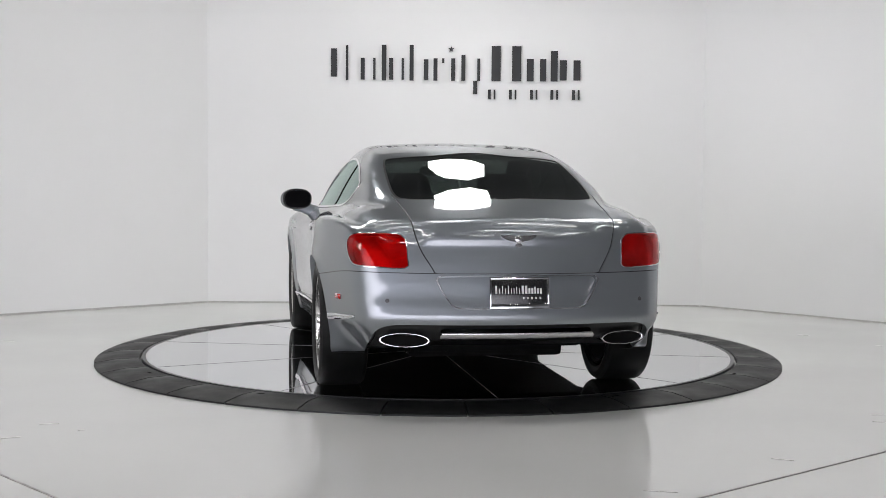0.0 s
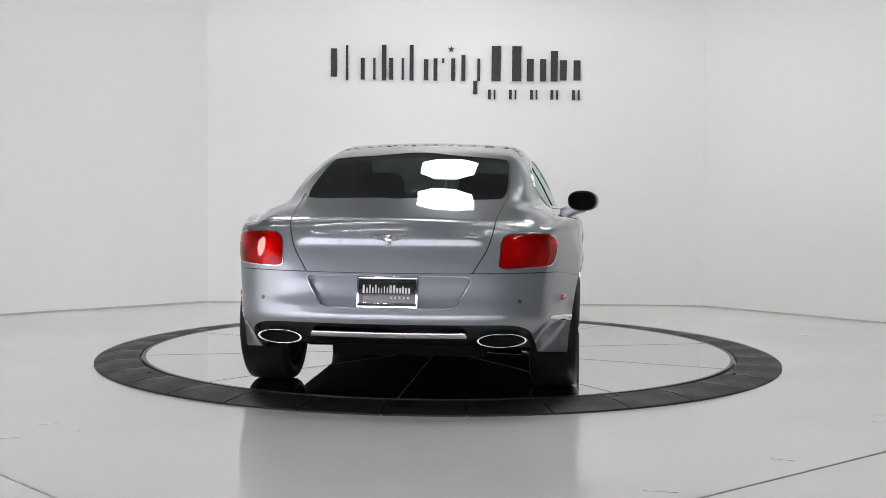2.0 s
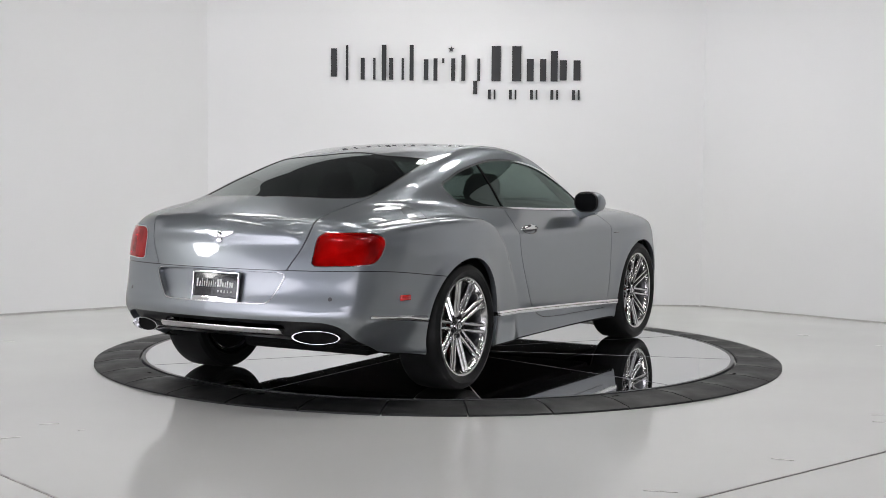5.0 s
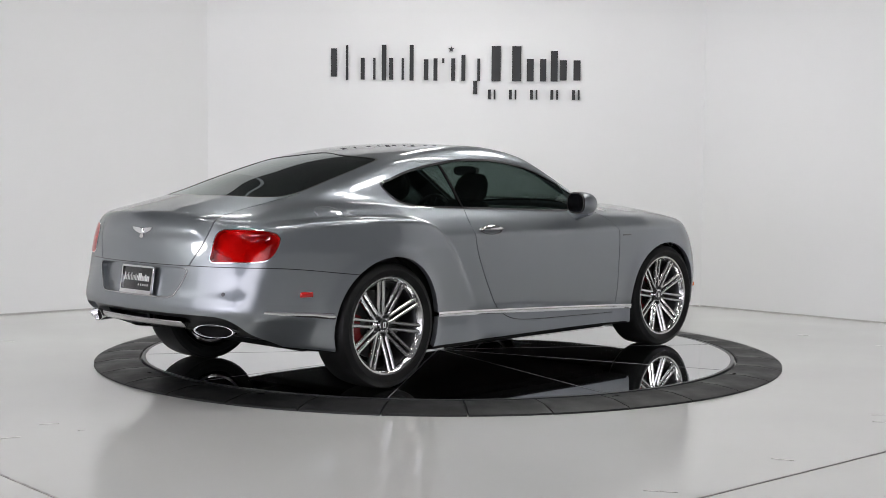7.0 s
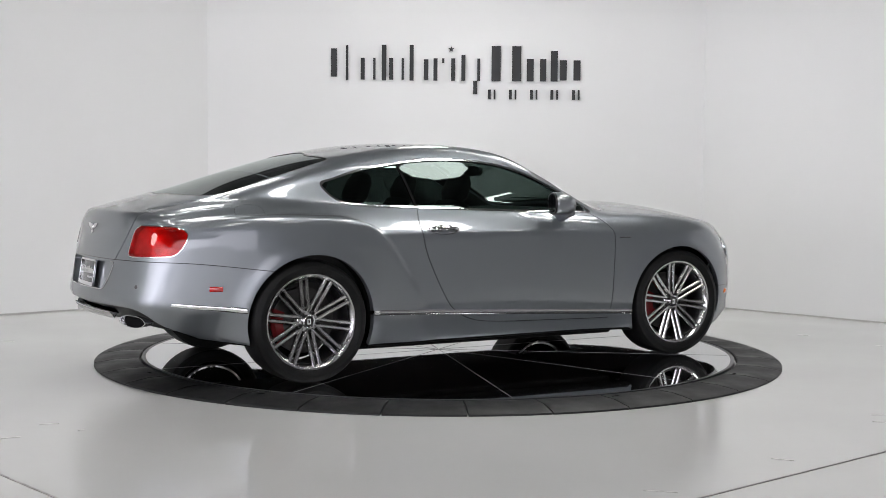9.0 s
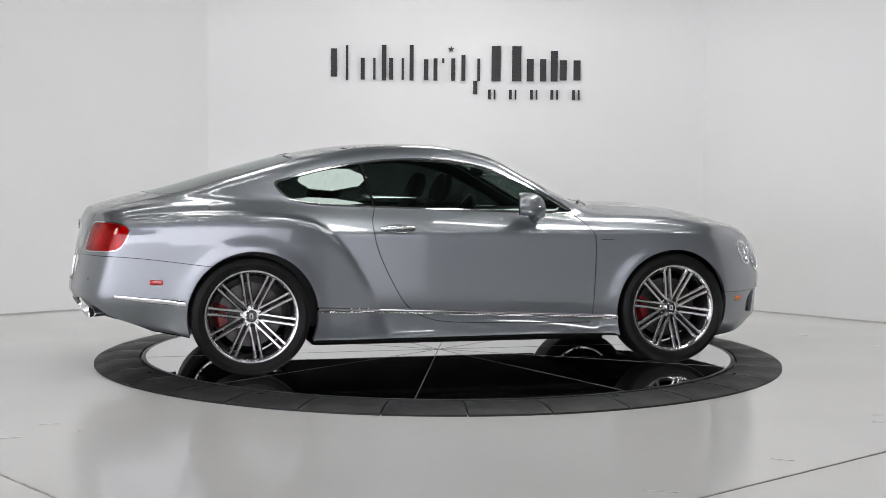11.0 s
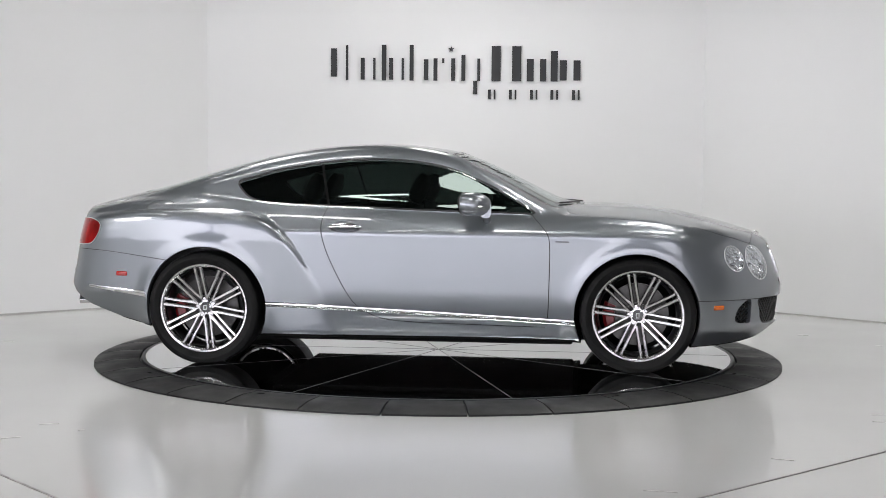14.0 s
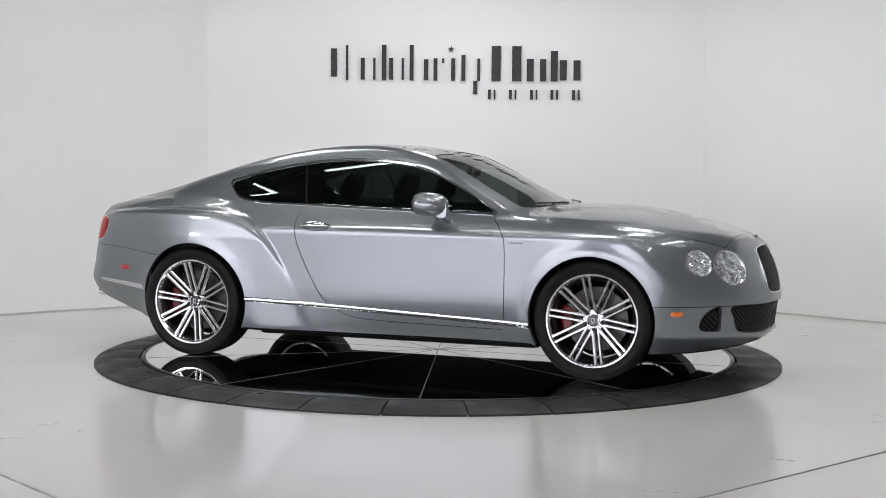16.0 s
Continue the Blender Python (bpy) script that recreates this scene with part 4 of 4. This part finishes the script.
def blob(rings, m=Matrix(), steps=28):
    """A closed body of superellipse rings along local x: (x, y centre, z centre, half width, half height, power)."""
    bm = bmesh.new()
    prev = None
    first = None
    for x, cy, cz, a, b, pw in rings:
        ring = []
        for k in range(steps):
            t = 2 * math.pi * k / steps
            c, s = math.cos(t), math.sin(t)
            ring.append(bm.verts.new(m @ Vector((x, cy + a * math.copysign(abs(c) ** (2 / pw), c), cz + b * math.copysign(abs(s) ** (2 / pw), s)))))
        if prev:
            for k in range(steps):
                bm.faces.new((prev[k], prev[(k + 1) % steps], ring[(k + 1) % steps], ring[k]))
        else:
            first = ring
        prev = ring
    bm.faces.new(first[::-1])
    bm.faces.new(prev)
    bmesh.ops.recalc_face_normals(bm, faces=bm.faces)
    return bm


for sy in (-1, 1):
    cx, cy, cz = 0.375, sy * 1.005, 1.045
    lean = Matrix.Translation((cx, cy, cz)) @ pose(0, 0, 0, 0, 0, 20 * sy) @ Matrix.Diagonal((0.92, 1.0, 0.87, 1.0)) @ Matrix.Translation((-cx, -cy, -cz))
    rings = [(cx - 0.088, cy, cz, 0.098, 0.072, 2.4), (cx - 0.080, cy, cz, 0.107, 0.080, 2.4)]
    for k in range(9):
        t = k / 8
        w = max(0.05, 1 - t ** 3.2) ** 0.5
        rings.append((cx - 0.06 + 0.145 * t, cy - sy * 0.02 * t, cz - 0.008 * t, 0.110 * w, 0.084 * w, 2.3))
    mirror = part("mirror_housing", blob(rings, lean), PAINT, car, smooth=50)
    bm = blob([(cx - 0.0895, cy, cz, 0.095, 0.068, 2.6), (cx - 0.086, cy, cz, 0.10, 0.074, 2.6)], lean)
    part("mirror_glass", bm, MIRROR, mirror, "dark mirror glass")
    part("mirror_rim", blob([(cx - 0.088, cy, cz, 0.107, 0.081, 2.4), (cx - 0.078, cy, cz, 0.109, 0.083, 2.4)], lean), BLACK, mirror, "black mirror rim")
    foot = blob([(0.0, 0, 0, 0.035, 0.05, 3), (0.06, 0.0, -0.02, 0.026, 0.045, 3), (0.13, 0.0, -0.05, 0.024, 0.045, 3), (0.20, 0.01, -0.075, 0.03, 0.05, 3)],
                Matrix.Translation((cx + 0.055, cy, cz - 0.035)) @ pose(0, 0, 0, 0, 0, 90 if sy < 0 else -90))
    part("mirror_foot", foot, PAINT, mirror, smooth=50)
    bm = blob([(cx - 0.06, cy + sy * 0.0, cz - 0.012, 0.1085, 0.006, 3), (cx + 0.07, cy - sy * 0.02, cz - 0.014, 0.083, 0.006, 3)], lean)
    part("mirror_strip", bm, CHROME, mirror, "thin bright strip")
    for name, at, material, text in (("rear_marker", (-1.935, 0.9, 0.571), LAMP_RED, "small red side marker"), ("front_marker", (1.885, 0.9, 0.415), AMBER, "small amber side marker")):
        m = frame_on((at[0], sy * at[1], at[2]))
        bm = bmesh.new()
        box(bm, (0.078, 0.030, 0.016), m @ pose(0, 0, 0.002), 0.0075)
        part(name, bm, material, car, text, smooth=60)
    # door handle
    m = frame_on((-0.468, sy * 0.882, 0.868))
    bm = bmesh.new()
    lathe(bm, [(1.0, 0.0005), (0.97, 0.0035), (0.90, 0.003), (0.80, -0.004), (0.4, -0.012), (0.001, -0.013)], 32, m @ pose(0.004, -0.002, 0) @ Matrix.Diagonal((0.098, 0.034, 1, 1)))
    cup = part("door_handle", bm, GUNMETAL, car, "chrome pull handle over a round cup", smooth=60)
    bar = blob([(-0.112, 0, 0.004, 0.003, 0.004, 2.2), (-0.100, 0, 0.008, 0.010, 0.009, 2.2), (-0.06, 0.002, 0.016, 0.0145, 0.011, 2.4), (0.0, 0.003, 0.021, 0.020, 0.010, 2.6),
                (0.06, 0.002, 0.016, 0.0145, 0.011, 2.4), (0.100, 0, 0.008, 0.010, 0.009, 2.2), (0.112, 0, 0.004, 0.003, 0.004, 2.2)], m, 20)
    part("handle_bar", bar, CHROME, cup, smooth=60)
    # unreadable wing badge
    m = frame_on((0.905, sy * 0.92, 0.815))
    badge = boxed("wing_badge", (0.085, 0.007, 0.003), m @ pose(0, 0, 0.002), GUNMETAL, car, 0.001, "small dark script badge")
    # exhaust tip
    bm = bmesh.new()
    tip_m = Matrix.Translation((-2.322, sy * 0.582, 0.377)) @ pose(0, 0, 0, 0, 0, -17 * sy)
    rows = []
    for x, k in ((0.07, 0.90), (0.0, 1.0), (-0.006, 0.985), (-0.006, 0.93), (0.0, 0.90), (0.15, 0.86)):
        rows.append([bm.verts.new(tip_m @ Vector((x, 0.133 * k * math.cos(2 * math.pi * i / 40), 0.036 * (k if k > 0.92 else k - 0.06) * math.sin(2 * math.pi * i / 40)))) for i in range(40)])
    for a, b in zip(rows, rows[1:]):
        for i in range(40):
            bm.faces.new((a[i], a[(i + 1) % 40], b[(i + 1) % 40], b[i]))
    tip = part("exhaust_tip", bm, CHROME, car, "oval chrome exhaust tip", smooth=40)
    bm = bmesh.new()
    bm.faces.new([bm.verts.new(tip_m @ Vector((0.03, 0.119 * math.cos(2 * math.pi * i / 40), 0.033 * math.sin(2 * math.pi * i / 40)))) for i in range(40)])
    part("exhaust_bore", bm, DARK, tip, "black exhaust bore")

# wiper arms at the windshield's foot
for y0, y1, xx in ((-0.55, -0.05, 0.94), (-0.02, 0.5, 0.95)):
    bm = bmesh.new()
    m = frame_on((xx, (y0 + y1) / 2, 1.04))
    box(bm, (abs(y1 - y0) * 0.66, 0.014, 0.008), m @ pose(0, 0, 0.006, 0, 0, 3), 0.002)
    part("wiper", bm, BLACK, car, "black wiper blade", smooth=40)

# winged badge as a plain shape
m = frame_on((-2.41, 0, 0.905))
badge = None
for s in (-1, 1):
    shape = [(0.0, 0.012), (0.03, 0.020), (0.095, 0.024), (0.088, 0.012), (0.070, 0.002), (0.045, -0.006), (0.018, -0.012), (0.0, -0.014)]
    bm = prism(bmesh.new(), [(s * a, b) for a, b in (shape if s > 0 else shape[::-1])], -0.004, 0.006, m)
    if badge is None:
        badge = part("boot_badge", bm, CHROME, car, "plain chrome winged badge")
    else:
        part("wing", bm, CHROME, badge)
bm = bmesh.new()
bmesh.ops.create_uvsphere(bm, u_segments=20, v_segments=10, radius=1.0, matrix=m @ pose(0, 0, 0.004) @ Matrix.Diagonal((0.019, 0.022, 0.008, 1)))
part("boss", bm, CHROME, badge, smooth=60)
bm = prism(bmesh.new(), [(-0.012, -0.018), (0.012, -0.018), (0.02, -0.032), (0.0, -0.040), (-0.02, -0.032)][::-1], -0.004, 0.006, m)
part("feather", bm, CHROME, badge)

# parking sensors flush in the bumpers
for sx, sy0, sz in ((-2.3, 0.66, 0.575), (2.2, 0.80, 0.415)):
    for sy in (-1, 1):
        bm = bmesh.new()
        rings = lathe(bm, [(0.011, -0.002), (0.011, 0.0012), (0.008, 0.0016)], 20, frame_on((sx, sy * sy0, sz)))
        bm.faces.new(rings[-1])
        part("parking_sensor", bm, GUNMETAL, car, "small round parking sensor", smooth=30)

# nose badge over the radiator
m = frame_on((2.20, 0, 0.845))
bm = bmesh.new()
for s in (-1, 1):
    shape = [(0.0, 0.010), (0.04, 0.018), (0.07, 0.012), (0.045, -0.006), (0.0, -0.010)]
    prism(bm, [(s * a, b) for a, b in (shape if s > 0 else shape[::-1])], -0.004, 0.006, m)
bmesh.ops.create_uvsphere(bm, u_segments=20, v_segments=10, radius=1.0, matrix=m @ pose(0, 0, 0.005) @ Matrix.Diagonal((0.018, 0.018, 0.009, 1)))
part("nose_badge", bm, CHROME, car, "small plain chrome winged badge")

# rear plate
m = frame_on((-2.46, 0, 0.633)) @ pose(0, 0, -0.012)
plate = boxed("rear_plate", (0.300, 0.150, 0.006), m, PLATE, car, 0.002, "black dealer plate with white bars")
bm = bmesh.new()
for sx, sy, w, h in ((0, 0.074, 0.312, 0.012), (0, -0.071, 0.312, 0.028), (0.152, 0, 0.010, 0.16), (-0.152, 0, 0.010, 0.16)):
    box(bm, (w, h, 0.012), m @ pose(sx, sy, 0.003), 0.002)
part("plate_frame", bm, CHROME, plate, "chrome plate frame", smooth=40)
x = -0.128
for k, (w, h) in enumerate(((0.010, 0.042), (0.006, 0.028), (0.005, 0.042), (0.006, 0.028), (0.006, 0.042), (0.005, 0.028), (0.004, 0.028), (0.004, 0.036), (0.005, 0.028),
                            (0.012, 0.042), (0.012, 0.042), (0.010, 0.028), (0.010, 0.028), (0.009, 0.036), (0.010, 0.028), (0.010, 0.028))):
    boxed("bar", (w, h, 0.002), m @ pose(x + w / 2, -0.006 + h / 2, 0.004), WHITE_INK, plate, 0)
    x += w + (0.0098 if k < 9 else 0.0055)
for k in range(5):
    boxed("bar", (0.008, 0.011, 0.002), m @ pose(0.02 + 0.022 * k, -0.028, 0.004), WHITE_INK, plate, 0)

# ---- cabin ----
bm = bmesh.new()
box(bm, (2.5, 1.50, 0.06), pose(-0.5, 0, 0.30), 0.01)
box(bm, (0.06, 1.50, 0.62), pose(0.95, 0, 0.62), 0.01)
for s in (-1, 1):
    box(bm, (2.6, 0.04, 0.66), pose(-0.5, s * 0.77, 0.62), 0.01)
part("cabin_tub", bm, LEATHER, car, "dark cabin floor and sides")
bm = blob([(0.45, 0, 0.86, 0.70, 0.09, 3), (0.55, 0, 0.88, 0.72, 0.12, 3), (0.75, 0, 0.90, 0.70, 0.10, 3), (0.95, 0, 0.93, 0.60, 0.05, 3)])
part("dashboard", bm, LEATHER, car, "black dashboard", smooth=50)
box_shelf = boxed("parcel_shelf", (0.75, 1.1, 0.04), pose(-1.55, 0, 0.98), LEATHER, car, 0.01)
for sx, sz in ((-0.28, 0.0), (-1.0, 0.03)):
    for sy in (-1, 1):
        y = sy * (0.37 if sx > -0.5 else 0.33)
        bm = blob([(0.0, 0, 0.0, 0.22, 0.06, 3), (0.10, 0, 0.02, 0.25, 0.09, 3), (0.40, 0, 0.03, 0.25, 0.09, 3), (0.5, 0, 0.03, 0.22, 0.05, 3)], Matrix.Translation((sx - 0.02, y, 0.50)))
        seat = part("seat", bm, LEATHER, car, "dark leather seat", smooth=50)
        bm = blob([(0.0, 0, 0, 0.22, 0.06, 3), (0.15, 0, 0, 0.255, 0.085, 3), (0.42, 0, 0, 0.235, 0.075, 3), (0.58, 0, 0, 0.17, 0.05, 3)],
                  Matrix.Translation((sx - 0.02, y, 0.50)) @ pose(0, 0, 0, 0, -68, 0))
        part("backrest", bm, LEATHER, seat, smooth=50)
        bm = blob([(0.0, 0, 0, 0.10, 0.04, 3), (0.05, 0, 0, 0.135, 0.055, 3), (0.14, 0, 0, 0.125, 0.05, 3), (0.19, 0, 0, 0.09, 0.03, 3)],
                  Matrix.Translation((sx - 0.02, y, 0.50)) @ pose(0, 0, 0, 0, -68, 0) @ pose(0.585, 0, 0.01))
        part("headrest", bm, LEATHER, seat, smooth=50)
bm = bmesh.new()
wheel_m = Matrix.Translation((0.30, 0.37, 0.90)) @ pose(0, 0, 0, 0, -68, 0)
rows = [[bm.verts.new(wheel_m @ Vector(((0.18 + 0.016 * math.cos(b)) * math.cos(a), (0.18 + 0.016 * math.cos(b)) * math.sin(a), 0.016 * math.sin(b))))
         for b in [2 * math.pi * i / 8 for i in range(8)]] for a in [2 * math.pi * k / 36 for k in range(36)]]
for k in range(36):
    for i in range(8):
        bm.faces.new((rows[k][i], rows[(k + 1) % 36][i], rows[(k + 1) % 36][(i + 1) % 8], rows[k][(i + 1) % 8]))
box(bm, (0.34, 0.05, 0.03), wheel_m)
part("steering_wheel", bm, LEATHER, car, "black steering wheel", smooth=50)
part("inner_mirror", blob([(0.28, 0, 1.25, 0.11, 0.035, 3), (0.31, 0, 1.25, 0.11, 0.035, 3), (0.33, 0, 1.26, 0.04, 0.02, 3)]), BLACK, car, "black inner mirror", smooth=50)


def motions():
    for ob, shift, z in ((car, CAR_SHIFT, DISC_TOP), (disc, Vector((0, 0, 0)), 0.0)):
        rows = []
        for t, a in TURN:
            at = Matrix.Rotation(radians(a), 3, "Z") @ shift
            rows.append((t, pose(at.x, at.y, z, 0, 0, a)))
        walk(ob, rows)


motions()
